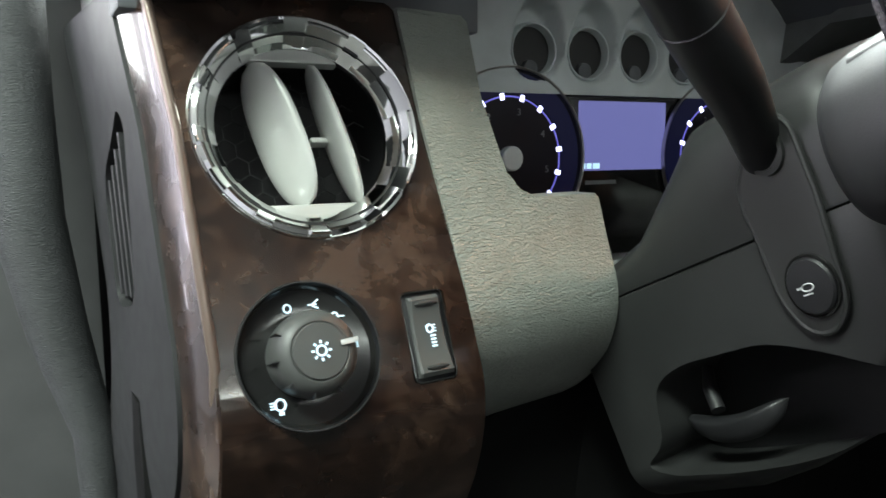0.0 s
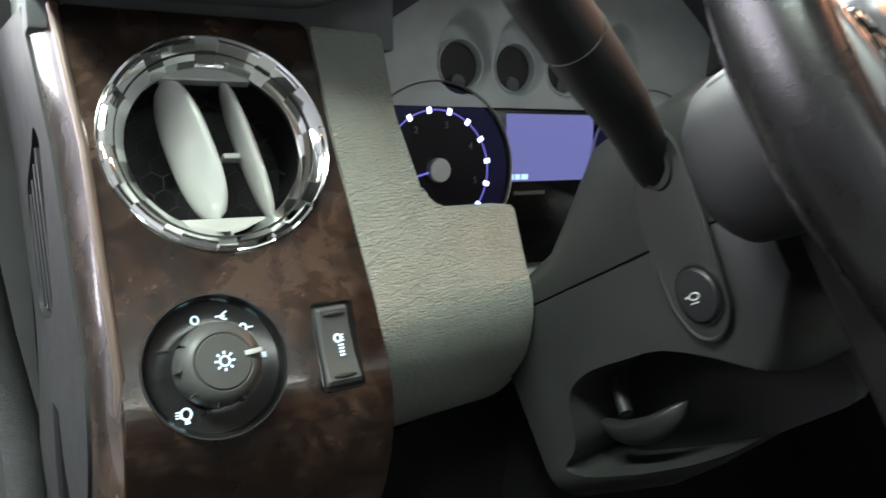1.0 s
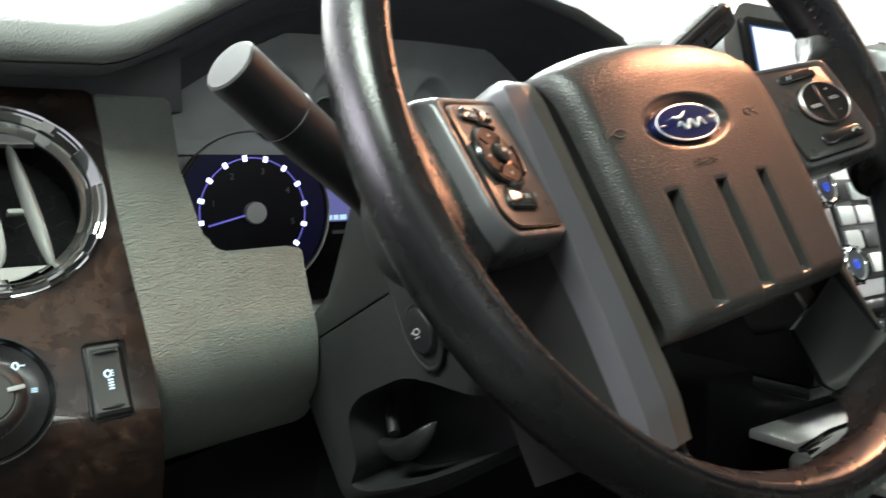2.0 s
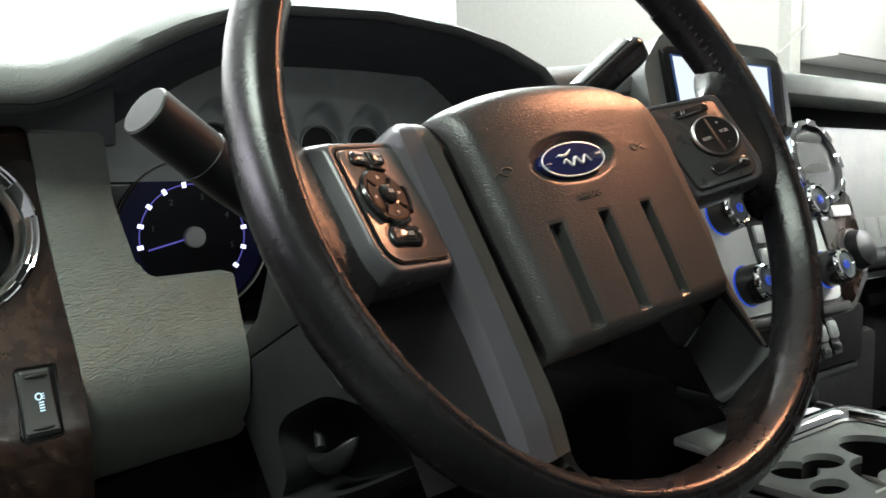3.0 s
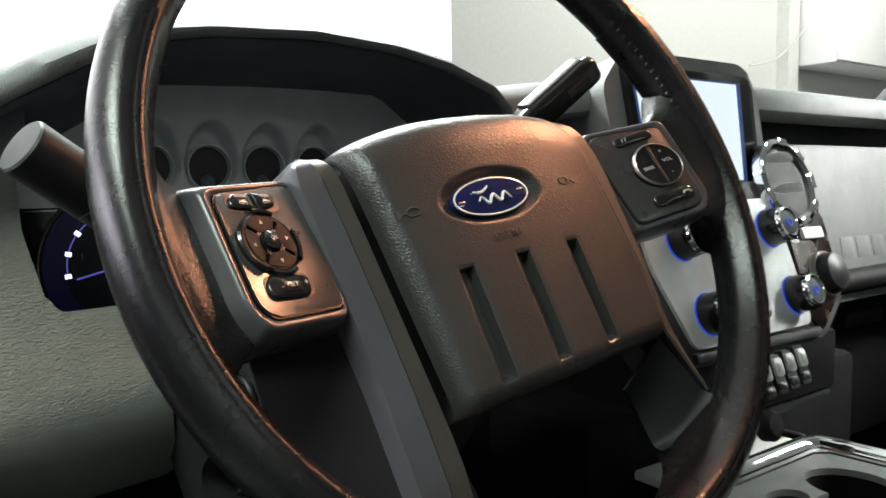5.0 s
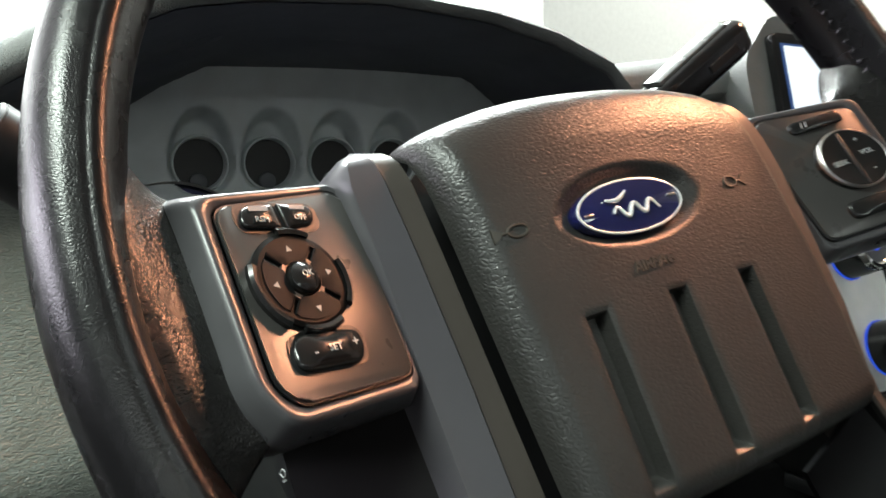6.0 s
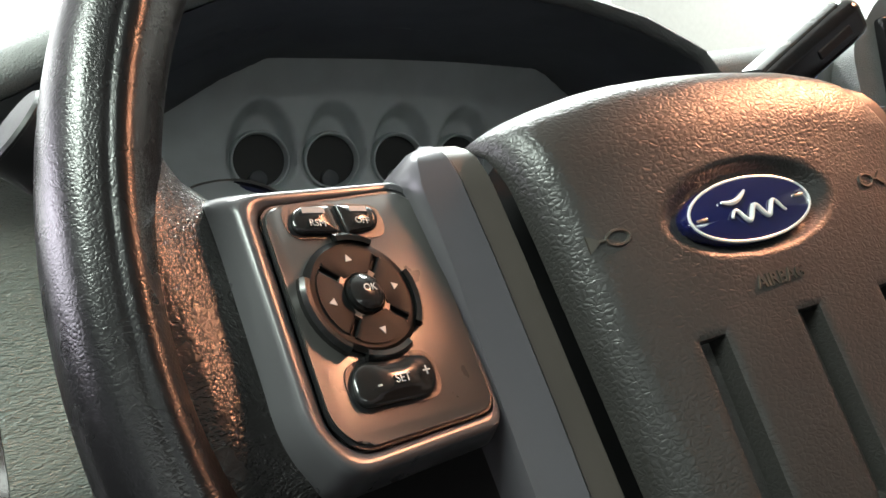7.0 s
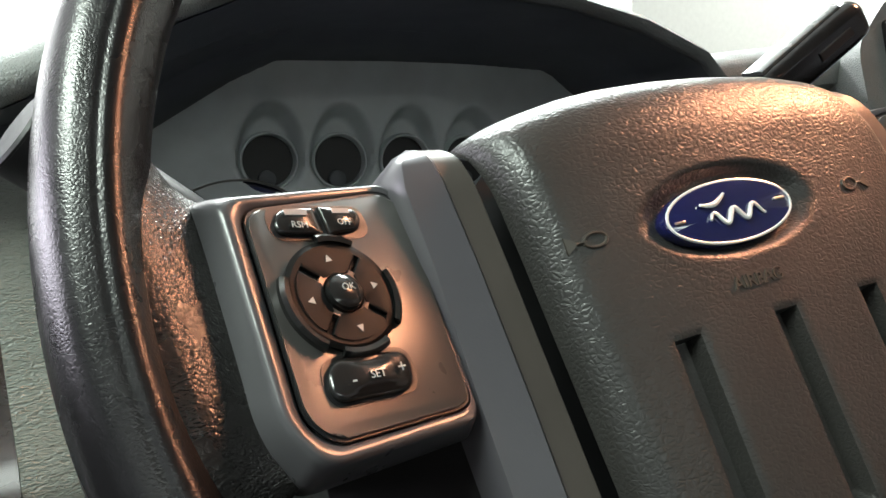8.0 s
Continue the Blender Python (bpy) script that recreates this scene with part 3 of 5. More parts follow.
for i in range(-5, 6):
    for j in range(-5, 6):
        cx, cy = 0.0105 * (i + 0.5 * (j % 2)), 0.0091 * j
        if math.hypot(cx, cy) < 0.040:
            for k in range(3):
                a0, a1 = radians(60 * k + 30), radians(60 * k + 90)
                hexes.append(tube([(cx + 0.0060 * math.cos(a0), cy + 0.0060 * math.sin(a0), -0.034), (cx + 0.0060 * math.cos(a1), cy + 0.0060 * math.sin(a1), -0.034)], 0.00045, 4))
tagged(part("honeycomb_grille", join(*hexes), BLACK, vent, "dark honeycomb grille behind the vanes"), kind="stuff")
part("ring", lathe([(0.0414, -0.0105), (0.0416, -0.0078), (0.0480, -0.0006), (0.0508, 0.0016), (0.0528, 0.0010), (0.0540, 0.0016), (0.0546, 0.0006), (0.0546, -0.002), (0.0470, -0.0105)], 96, closed=True), CHROME, vent, "polished chrome ring")
RING_CUTS = (8, 33, 50, 60, 84, 97, 117, 128, 150, 160, 182, 190, 204, 216, 234, 243, 262, 272, 292, 303, 320, 334, 368)
for k, (a0, a1) in enumerate(zip(RING_CUTS, RING_CUTS[1:])):
    high, outer = (0.0042, 0.0530) if k % 2 == 0 else (0.0030, 0.0509)
    low = -0.0072 + 0.0007 * math.sin(2.3 * k)
    sect = []
    for j in range(7):
        a = radians(a0 + (a1 - a0) * j / 6)
        c, s = math.cos(a), math.sin(a)
        sect.append([(r * c, r * s, z) for r, z in ((0.0430, low - 0.0020), (0.0417, low - 0.0006), (0.0420, low), (outer - 0.0012, high - 0.0004), (outer - 0.0005, high), (outer, high - 0.0008), (outer, -0.0010))])
    part("ring_facet", loft(sect), CHROME, vent, angle=20)
for sgn in (1, -1):
    arc = [(0.0416 * math.cos(a), 0.0416 * math.sin(a)) for a in (radians(90 + d) for d in range(-32, 33, 4))]
    part("crescent", bend(prism(arc, -0.015, -0.0090, 0.0008), lambda c, s=sgn: Vector((s * c.x, s * c.y, c.z))), VANE, vent, "silver crescent inside the ring")


def vane(u, spin, lean, width, name="vane"):
    prof = []
    for k in range(25):
        t = -1 + 2 * k / 24
        half = width * math.sqrt(max(0.0, 1 - abs(t) ** 2.6)) * 0.5 + 0.0008
        thick = 0.0032 * math.sqrt(max(0.0, 1 - t * t)) + 0.0006
        prof.append([(thick * math.cos(a), 0.0370 * t, half * math.sin(a)) for a in (2 * math.pi * j / 20 for j in range(20))])
    bm = loft(prof)
    bmesh.ops.rotate(bm, cent=(0, 0, 0), matrix=Matrix.Rotation(radians(spin), 3, "Y"), verts=bm.verts)
    bmesh.ops.rotate(bm, cent=(0, 0, 0), matrix=Matrix.Rotation(radians(lean), 3, "Z"), verts=bm.verts)
    bmesh.ops.translate(bm, vec=(u, 0.0, -0.013), verts=bm.verts)
    ob = part(name, bm, VANE, vent, "curved silver vane")
    return ob


vane(-0.0110, 36, 14, 0.027)
v2 = vane(0.0165, -2, 13, 0.026)
part("pivot_tab", rbox(0.010, 0.003, 0.008, 0.001, (0.010, -0.002, -0.018)), VANE, v2)

# ---- headlight switch ----
MD = MP @ Matrix.Translation((*DIAL_AT, 0))
dial = thing("headlight_switch", MD, "round black headlight switch with a rotary knob and lit symbols", "switch")
part("collar", lathe([(0.0306, -0.010), (0.0311, -0.0005), (0.0317, 0.0008), (0.0325, 0.0008), (0.0325, -0.010)], 72, closed=True), BLACK, dial, "thin black collar")
part("dish", lathe([(0.0310, -0.012), (0.0310, -0.002), (0.0293, -0.0045), (0.0235, -0.0058), (0.019, -0.0060), (0.0, -0.0060)], 72), GLOSS, dial, "glossy black dished face")
knob = part("knob", lathe([(0.0180, -0.008), (0.0188, 0.001), (0.0186, 0.0060), (0.0178, 0.0095), (0.0160, 0.0124), (0.0138, 0.0140), (0.0128, 0.0142), (0.0122, 0.0138), (0.0116, 0.0148), (0.0, 0.0154)], 64), KNOB, dial, "soft black rotary knob")
for k in range(5):
    a = radians(150 + 36 * k)
    part("grip_notch", rbox(0.0040, 0.0006, 0.010, 0.0002, (0.0176 * math.cos(a), 0.0176 * math.sin(a), 0.006), turn=Matrix.Rotation(a, 4, "Z")), BLACK, knob)
part("pointer", rbox(0.0078, 0.0022, 0.0008, 0.0002, (0.0128, 0.0026, 0.0154), turn=Matrix.Rotation(radians(6), 4, "Z")), INK, knob, "white pointer line")
sun = [tube([(0.0021 * math.cos(a), 0.0021 * math.sin(a), 0) for a in (2 * math.pi * k / 16 for k in range(17))], 0.00045, 6)]
for k in range(8):
    a = 2 * math.pi * k / 8
    sun.append(rbox(0.0013, 0.0009, 0.0006, 0, (0.0037 * math.cos(a), 0.0037 * math.sin(a), 0), turn=Matrix.Rotation(a, 4, "Z")))
part("lamp_symbol", shift(join(*sun), 0, 0, 0.0158), LIT_ICON, knob, "lit white lamp symbol")


def ring_icon(rx, ry, r=0.0005, n=20):
    return tube([(rx * math.cos(2 * math.pi * k / n), ry * math.sin(2 * math.pi * k / n), 0) for k in range(n + 1)], r, 6)


def symbol(bm, x, y, z=-0.0046, turn=0.0, name="lit_symbol", parent=None, material=None):
    return part(name, shift(bm, x, y, z, turn), material or LIT_ICON, parent or dial)


symbol(ring_icon(0.0016, 0.0018, 0.0004), -0.0062, 0.0215)
symbol(join(rbox(0.0042, 0.0007, 0.0004), rbox(0.0034, 0.0007, 0.0004, 0, (0.0016, 0.0012, 0), turn=Matrix.Rotation(0.6, 4, "Z")), rbox(0.0030, 0.0007, 0.0004, 0, (0.0014, -0.0012, 0), turn=Matrix.Rotation(-0.4, 4, "Z"))), 0.0052, 0.0222)
symbol(join(ring_icon(0.0014, 0.0018), rbox(0.0030, 0.0006, 0.0004, 0, (0.003, 0, 0))), 0.0150, 0.0158)
symbol(join(rbox(0.003, 0.0005, 0.0004, 0, (0, 0.0009, 0)), rbox(0.003, 0.0005, 0.0004), rbox(0.003, 0.0005, 0.0004, 0, (0, -0.0009, 0))), 0.0226, 0.0022)
symbol(join(ring_icon(0.0022, 0.0024), rbox(0.003, 0.0006, 0.0004, 0, (-0.003, 0.0012, 0)), rbox(0.003, 0.0006, 0.0004, 0, (-0.003, 0, 0)), rbox(0.003, 0.0006, 0.0004, 0, (-0.003, -0.0012, 0)), rbox(0.0022, 0.0014, 0.0004, 0, (0.0002, -0.0036, 0))), -0.0145, -0.0190)

# ---- rocker switch ----
MB = MP @ Matrix.Translation((*BUTTON_AT, 0)) @ Matrix.Rotation(radians(2.5), 4, "Z")
rocker = thing("rocker_switch", MB, "tall black rocker switch with a lit symbol in the wood trim", "switch")
part("frame", prism(oblong(0.0212, 0.0416, 0.003), -0.008, -0.001, 0.0005), BLACK, rocker)
rim_line = oblong(0.0214, 0.0418, 0.003)
part("trim_edge", tube([(x, y, -0.0002) for x, y in rim_line + rim_line[:1]], 0.0005, 6), GLOSS, rocker, "thin glossy edge")
rows = []
for k in range(21):
    y = -0.0187 + 0.0374 * k / 20
    top = 0.0012 + 0.0026 * abs(y / 0.0187) ** 2.2 - (0.0022 if k in (0, 20) else 0.0)
    half = 0.0089 - 0.0006 * (y / 0.0187 + 1)
    rows.append([(x, y, z) for x, z in ((-half, -0.006), (-half, top - 0.0010), (-half + 0.0010, top), (half - 0.0010, top), (half, top - 0.0010), (half, -0.006))])
key = part("rocker", loft(rows), KNOB, rocker, "dished dark grey rocker")
for s in (1, -1):
    part("ridge", tube([(x, s * (0.0150 - 8.0 * x * x * s * s), 0.0030) for x in (-0.0055, -0.003, 0.0, 0.003, 0.0055)], [0.0006, 0.0011, 0.0012, 0.0011, 0.0006], 8), DARK, key)
symbol(join(ring_icon(0.0016, 0.0018), *[rbox(0.0026, 0.0009, 0.0004, 0, (0.0010, -0.0034 - 0.0016 * k, 0)) for k in range(4)], *[rbox(0.0012, 0.0006, 0.0004, 0, (0.0024, 0.0014 * k, 0)) for k in (-1, 0, 1)]), 0.0, 0.003, 0.0022, 0, "lit_symbol", key)

# ---- instrument cluster ----
MC = basis((0.020, 0.352, 1.40), (1, 0, 0), (0, 0, 1), (0, -1, 0))
cluster = thing("instrument_cluster", MC, "instrument cluster with two large gauges, small gauges and a blue display", "instrument cluster")
GAUGES = [-0.0825 + 0.0487 * k for k in range(4)]


def cluster_face(s, t):
    """A face leaning towards the driver, with a long scoop pressed in above each small gauge."""
    x = -0.22 + 0.44 * s
    z = 0.041 + (interp(x + 0.020, UND_X, UND) - 1.436) * t
    n = 0.0040 + 0.13 * max(0.0, z - 0.052)
    for gx in GAUGES:
        e = math.hypot((x - gx) / 0.0235, (z - 0.0713) / (0.0225 if z < 0.0713 else 0.0400))
        n -= (n + 0.0085) * (1 - smooth01((e - 0.72) / 0.28))
    return Vector((x, z, n))


part("back_panel", surface(cluster_face, 200, 60, (0, 0, -0.022)), CLUSTER, cluster, "grey moulded cluster face with scooped gauge wells", angle=60)
part("lower_back", prism([(-0.22, -0.10), (0.22, -0.10), (0.22, 0.046), (-0.22, 0.046)], -0.02, -0.004), CLUSTER, cluster)
part("mask", prism(rounded([(-0.20, -0.08), (0.20, -0.08), (0.20, 0.041), (-0.20, 0.041)], 0.006), -0.004, 0.0005, 0.0008), GLOSS, cluster, "black mask round the display")
part("display", prism(oblong(0.086, 0.052, 0.001, (0.001, 0.011)), 0.0, 0.0012), LCD, cluster, "glowing violet-blue display")
for w, x in ((0.006, -0.0380), (0.005, -0.0318), (0.007, -0.0250)):
    part("lit_digit", rbox(w * 0.9, 0.0042, 0.0004, 0, (x, -0.0115, 0.0014)), LIT_ICON, cluster)
part("grey_line", rbox(0.030, 0.003, 0.0004, 0, (-0.020, -0.024, 0.0009)), DIMINK, cluster)
for gx in (-0.104, 0.104):
    face = part("gauge", lathe([(0.0635, -0.003), (0.0635, 0.0035), (0.0622, 0.0040), (0.0612, 0.0022), (0.0, 0.0018)], 72, (gx, -0.005, 0)), DIAL, cluster, "round dark gauge with lit marks")
    part("gauge_ring", lathe([(0.0626, 0.002), (0.0632, 0.0052), (0.0644, 0.0056), (0.0650, 0.003)], 96, (gx, -0.005, 0), closed=True), CHROME_R, face, "thin silver ring")
    for k in range(11):
        a = radians(188.5 - 22.5 * k)
        r = 0.0435
        part("lit_tick", rbox(0.0046, 0.0034, 0.0005, 0.0002, (gx + r * math.cos(a), -0.005 + r * math.sin(a), 0.0026), turn=Matrix.Rotation(a, 4, "Z")), LIT_TICK, face)
        if k % 2:
            part("numeral", shift(letters(str((k + 1) // 2), 0.0050), gx + 0.0335 * math.cos(a), -0.005 + 0.0335 * math.sin(a), 0.0024), DIMINK, face)
    part("lit_arc", tube([(gx + 0.0435 * math.cos(a), -0.005 + 0.0435 * math.sin(a), 0.0022) for a in (radians(190 - 4.7 * k) for k in range(49))], 0.0006, 5), LIT_ARC, face)
    part("lit_band", lathe([(0.0455, 0.0019), (0.0455, 0.0024), (0.0605, 0.0026), (0.0605, 0.0019)], 72, (gx, -0.005, 0), closed=True), LIT_DIAL, face, "dim blue backlit band")
    part("hub_cap", lathe([(0.0088, 0.002), (0.0088, 0.0065), (0.0078, 0.0075), (0.0, 0.0078)], 40, (gx, -0.005, 0)), SILVER, face, "silver needle hub")
    part("needle", rbox(0.032, 0.0013, 0.0008, 0, (gx - 0.022, -0.0100, 0.0050), turn=Matrix.Rotation(radians(14), 4, "Z")), LIT_ARC, face)
for gx in GAUGES:
    g = part("small_gauge", lathe([(0.0200, -0.0060), (0.0198, -0.0010), (0.0190, 0.0014), (0.0182, 0.0014), (0.0176, 0.0002), (0.0170, -0.0060), (0.0, -0.0062)], 64, (gx, 0.0713, 0)), CLUSTER, cluster, "small round gauge in a raised grey tube")
    part("gauge_face", lathe([(0.0172, -0.0058), (0.0172, -0.0054), (0.0, -0.0052)], 40, (gx, 0.0713, 0)), DARK, g)
    part("needle_hub", lathe([(0.0062, -0.0052), (0.0058, -0.0015), (0.0030, -0.0002), (0.0, 0.0)], 24, (gx - 0.001, 0.0590, 0)), HOODM, g)

# ---- steering wheel ----
TILT_W, ROT_W = radians(24.5), radians(7.9)
flat_u, flat_v = Vector((1, 0, 0)), Vector((0, math.sin(TILT_W), math.cos(TILT_W)))
WU = math.cos(ROT_W) * flat_u + math.sin(ROT_W) * flat_v
WV = -math.sin(ROT_W) * flat_u + math.cos(ROT_W) * flat_v
WN = Vector((0, -math.cos(TILT_W), math.sin(TILT_W)))
MW = basis((0.009, 0.011, 1.451), WU, WV, WN)
wheel = thing("steering_wheel", MW, "black leather steering wheel with spoke switches and an airbag pad", "steering wheel")
RIM_R, RIM_T, RIM_C = 0.1826, 0.0118, 0.0065


SEAMS = ((84, -0.00025, 12.0), (97, -0.00020, 4.0), (103, 0.00010, 3.5), (113, 0.00060, 12.0), (146, -0.00045, 16.0))


def rim_ring(deg, swell=0.0, seam=1.0):
    a = radians(deg)
    c, s = math.cos(a), math.sin(a)
    ring = []
    for j in range(120):
        p = 2 * math.pi * j / 120
        d = math.degrees(p)
        r = RIM_T + swell + seam * sum(h * math.exp(-((d - at) / wide) ** 2) for at, h, wide in SEAMS)
        ring.append((RIM_C + (RIM_R + r * math.cos(p)) * c, (RIM_R + r * math.cos(p)) * s, r * 1.36 * math.sin(p)))
    return ring


def grip_swell(deg):
    d = abs((deg - 90) % 360)
    d = min(d, 360 - d)
    return 0.0006 * math.exp(-((d - 62) / 26) ** 2)


main = soft_samples(147.5, 147.5 + 245, 180)
part("rim", loft([rim_ring(a, grip_swell(a)) for a in main]), RIM, wheel, "black grained leather rim", angle=60)
upper = soft_samples(32.3, 147.7, 80)
part("upper_grip", loft([rim_ring(a, grip_swell(a) - 0.0007, 0.0) for a in upper]), RIM, wheel, "smoother dark upper rim section", angle=60)
lace = []
for k in range(22):
    t = k / 21
    deg = 33 - 40 * t
    a, p = radians(deg), radians(158)
    r = RIM_T + 0.001
    q = Vector((RIM_C + (RIM_R + r * math.cos(p)) * math.cos(a), (RIM_R + r * math.cos(p)) * math.sin(a), r * 1.30 * math.sin(p)))
    lace.append(rbox(0.0034, 0.0015, 0.0016, 0.0006, q, 1, Matrix.Rotation(a + 0.5, 4, "Z") @ Matrix.Rotation(-(p - math.pi / 2), 4, "Y")))
tagged(part("lacing", join(*lace), RIM, wheel, "coarse leather lacing inside the rim"), kind="stuff")


def spoke_w(u, v):
    """How the switch plates rise from the hub towards the rim."""
    return -0.001 + 0.40 * (abs(u) - 0.1250) - 0.17 * (v + 0.003)


def on_spoke(c):
    return Vector((c.x + (0.006 if c.x > 0 else 0.0), c.y, spoke_w(c.x, c.y) + c.z))


def bezel_edge(v):
    """Where the outer edge of the switch bezel runs."""
    return interp(v, [-0.045, -0.0416, -0.0355, -0.018, 0.0, 0.030], [0.1445, 0.1455, 0.1480, 0.1510, 0.1518, 0.1520])


def wrap_rings(side):
    rings = []
    for k in range(25):
        t = k / 24
        top = interp(t, [0, 0.35, 0.55, 0.72, 0.88, 1], [0.0560, 0.0480, 0.0400, 0.0335, 0.0296, 0.0280])
        low = interp(t, [0, 0.35, 0.55, 0.72, 0.88, 1], [-0.0680, -0.0580, -0.0505, -0.0458, -0.0422, -0.0405])
        ring = []
        for j in range(56):
            p = 2 * math.pi * j / 56
            c, s = math.cos(p), math.sin(p)
            v = (top + low) / 2 + (top - low) / 2 * math.copysign(abs(c) ** 0.60, c)
            start = RIM_C + side * math.sqrt(RIM_R * RIM_R - v * v)
            end = side * (bezel_edge(v) - 0.002) + (0.006 if side > 0 else 0.0)
            mid = -0.0040 - smooth01(t) * 0.17 * (v + 0.003) - 16.0 * t * (1 - t) * max(0.0, -0.008 - v) ** 2
            w = interp(t, [0, 0.25, 0.45, 0.65, 0.85, 1], [0.0160, 0.0158, 0.0140, 0.0105, 0.0072, 0.0052]) * math.copysign(abs(s) ** 0.5, s)
            ring.append((start * (1 - t) + end * t, v, mid + w))
        rings.append(ring)
    return rings


for side in (-1, 1):
    part("spoke_wrap", loft(wrap_rings(side)), WRAP, wheel, "creased leather where the spoke meets the rim", angle=70)
    bez = [(side * 0.1540, 0.0275), (side * 0.0990, 0.0322), (side * 0.0937, 0.0230), (side * 0.0968, -0.0425), (side * 0.1455, -0.0438), (side * 0.1535, -0.0300)]
    plt = [(side * 0.1440, 0.0205), (side * 0.1012, 0.0264), (side * 0.0962, 0.0205), (side * 0.0990, -0.0355), (side * 0.1385, -0.0360), (side * 0.1440, -0.0300)]
    if side > 0:
        bez, plt = bez[::-1], plt[::-1]
    bez_r = [0.004, 0.004, 0.004, 0.004, 0.004, 0.016] if side < 0 else [0.016, 0.004, 0.004, 0.004, 0.004, 0.004]
    outer, close = rounded(bez, bez_r, 8), rounded([(side * 0.12 + (x - side * 0.12) * 1.015, -0.005 + (y + 0.005) * 1.015) for x, y in plt], 0.0052, 8)
    rings = []
    for t, h in ((0.0, -0.0060), (0.0, 0.0002), (0.05, 0.0008), (0.20, 0.0014), (0.32, 0.0016), (0.42, 0.0011), (0.56, -0.0008), (0.74, -0.0040), (0.90, -0.0072), (1.0, -0.0096), (1.02, -0.0160), (1.0, -0.024), (0.9, -0.034)):
        ring = []
        for a, b in zip(close, outer):
            lift = smooth01((abs(a[0]) - 0.120) / 0.022)
            rise = h if h < 0 else h * lift + min(h, 0.0008) * (1 - lift)
            ring.append((a[0] + (b[0] - a[0]) * t, a[1] + (b[1] - a[1]) * t, rise))
        rings.append(ring)
    part("switch_bezel", bend(loft(rings), on_spoke), BEZEL, wheel, "satin dark grey switch bezel", angle=55)
    part("spoke_back", prism(rounded([(side * x, y) for x, y in ((0.146, 0.024), (0.080, 0.026), (0.080, -0.036), (0.142, -0.036))], 0.006), -0.050, -0.026, 0.003), BLACK, wheel, "black back of the spoke")
    part("plate_gap", bend(prism(rounded(plt, 0.005), 0.0005, 0.0014), on_spoke), BLACK, wheel)
    inner = [(side * 0.12 + (x - side * 0.12) * 0.972, -0.005 + (y + 0.005) * 0.975) for x, y in plt]
    part("switch_plate", bend(prism(rounded(inner, 0.0045), 0.0008, 0.0022, 0.0006), on_spoke), PLATE, wheel, "satin bronze switch plate")

COVER = rounded([(0.112, 0.031), (0.140, 0.026), (0.155, 0.012), (0.161, -0.006), (0.160, -0.022), (0.153, -0.034), (0.142, -0.040), (0.100, -0.041), (0.086, -0.034), (0.086, 0.028)], 0.008, 4)
for side in (-1, 1):
    rings = []
    for w, k in ((-0.066, 0.70), (-0.0645, 0.86), (-0.060, 0.95), (-0.052, 0.99), (-0.042, 1.0), (-0.034, 1.0), (-0.028, 0.97), (-0.024, 0.90)):
        rings.append([(side * (0.124 + (x - 0.124) * k), -0.005 + (y + 0.005) * k, w) for x, y in COVER])
    part("spoke_cover", loft(rings), SPOKEB, wheel, "dark rounded cover behind the spoke", angle=60)

# switches on the driver's outer spoke
H0 = 0.0022


def switch(name, poly, h, bev, material, label, parent=None):
    return part(name, bend(pillow(poly, H0 - 0.001, H0 + h - bev * 0.4, bev * 0.4, 0.30), on_spoke), material, parent or wheel, label, angle=60)


def writing(text, height, u, v, h, parent, material=INK, turn=0.0):
    return part("writing", bend(shift(letters(text, height, 0.00012), u, v, H0 + h + 0.00025, turn), on_spoke), material, parent)


part("button_well", bend(prism(oblong(0.0278, 0.0094, 0.0046, (-0.1250, 0.0166)), H0 - 0.001, H0 + 0.0002), on_spoke), BLACK, wheel)
b1 = switch("button", rounded([(-0.1380, 0.0130), (-0.1248, 0.0126), (-0.1256, 0.0206), (-0.1360, 0.0200)], [0.004, 0.0006, 0.0006, 0.004]), 0.0024, 0.0014, GLOSS, "glossy black cruise button")
writing("RSM", 0.0017, -0.1312, 0.0150, 0.0025, b1, turn=-4)
part("writing", bend(shift(rbox(0.006, 0.0016, 0.0001), -0.1312, 0.0186, H0 + 0.0025), on_spoke), DIMINK, b1)
b2 = switch("button", rounded([(-0.1236, 0.0126), (-0.1134, 0.0140), (-0.1122, 0.0200), (-0.1244, 0.0208)], [0.0006, 0.004, 0.004, 0.0006]), 0.0024, 0.0014, GLOSS, "glossy black cruise button")
writing("OFF", 0.0017, -0.1186, 0.0156, 0.0025, b2, turn=-4)
part("writing", bend(shift(rbox(0.005, 0.0014, 0.0001), -0.1186, 0.0190, H0 + 0.0025), on_spoke), DIMINK, b2)

OKU, OKV = -0.1256, -0.0032
pad4 = part("direction_pad", bend(lathe([(0.0150, H0 - 0.001), (0.0150, H0 + 0.0012), (0.0136, H0 + 0.0022), (0.0122, H0 + 0.0022), (0.0120, H0 + 0.0012), (0.0, H0 + 0.0012)], 64, (OKU, OKV, 0), 0.97, 0.94), on_spoke), SEGMENT, wheel, "glossy round four-way pad")
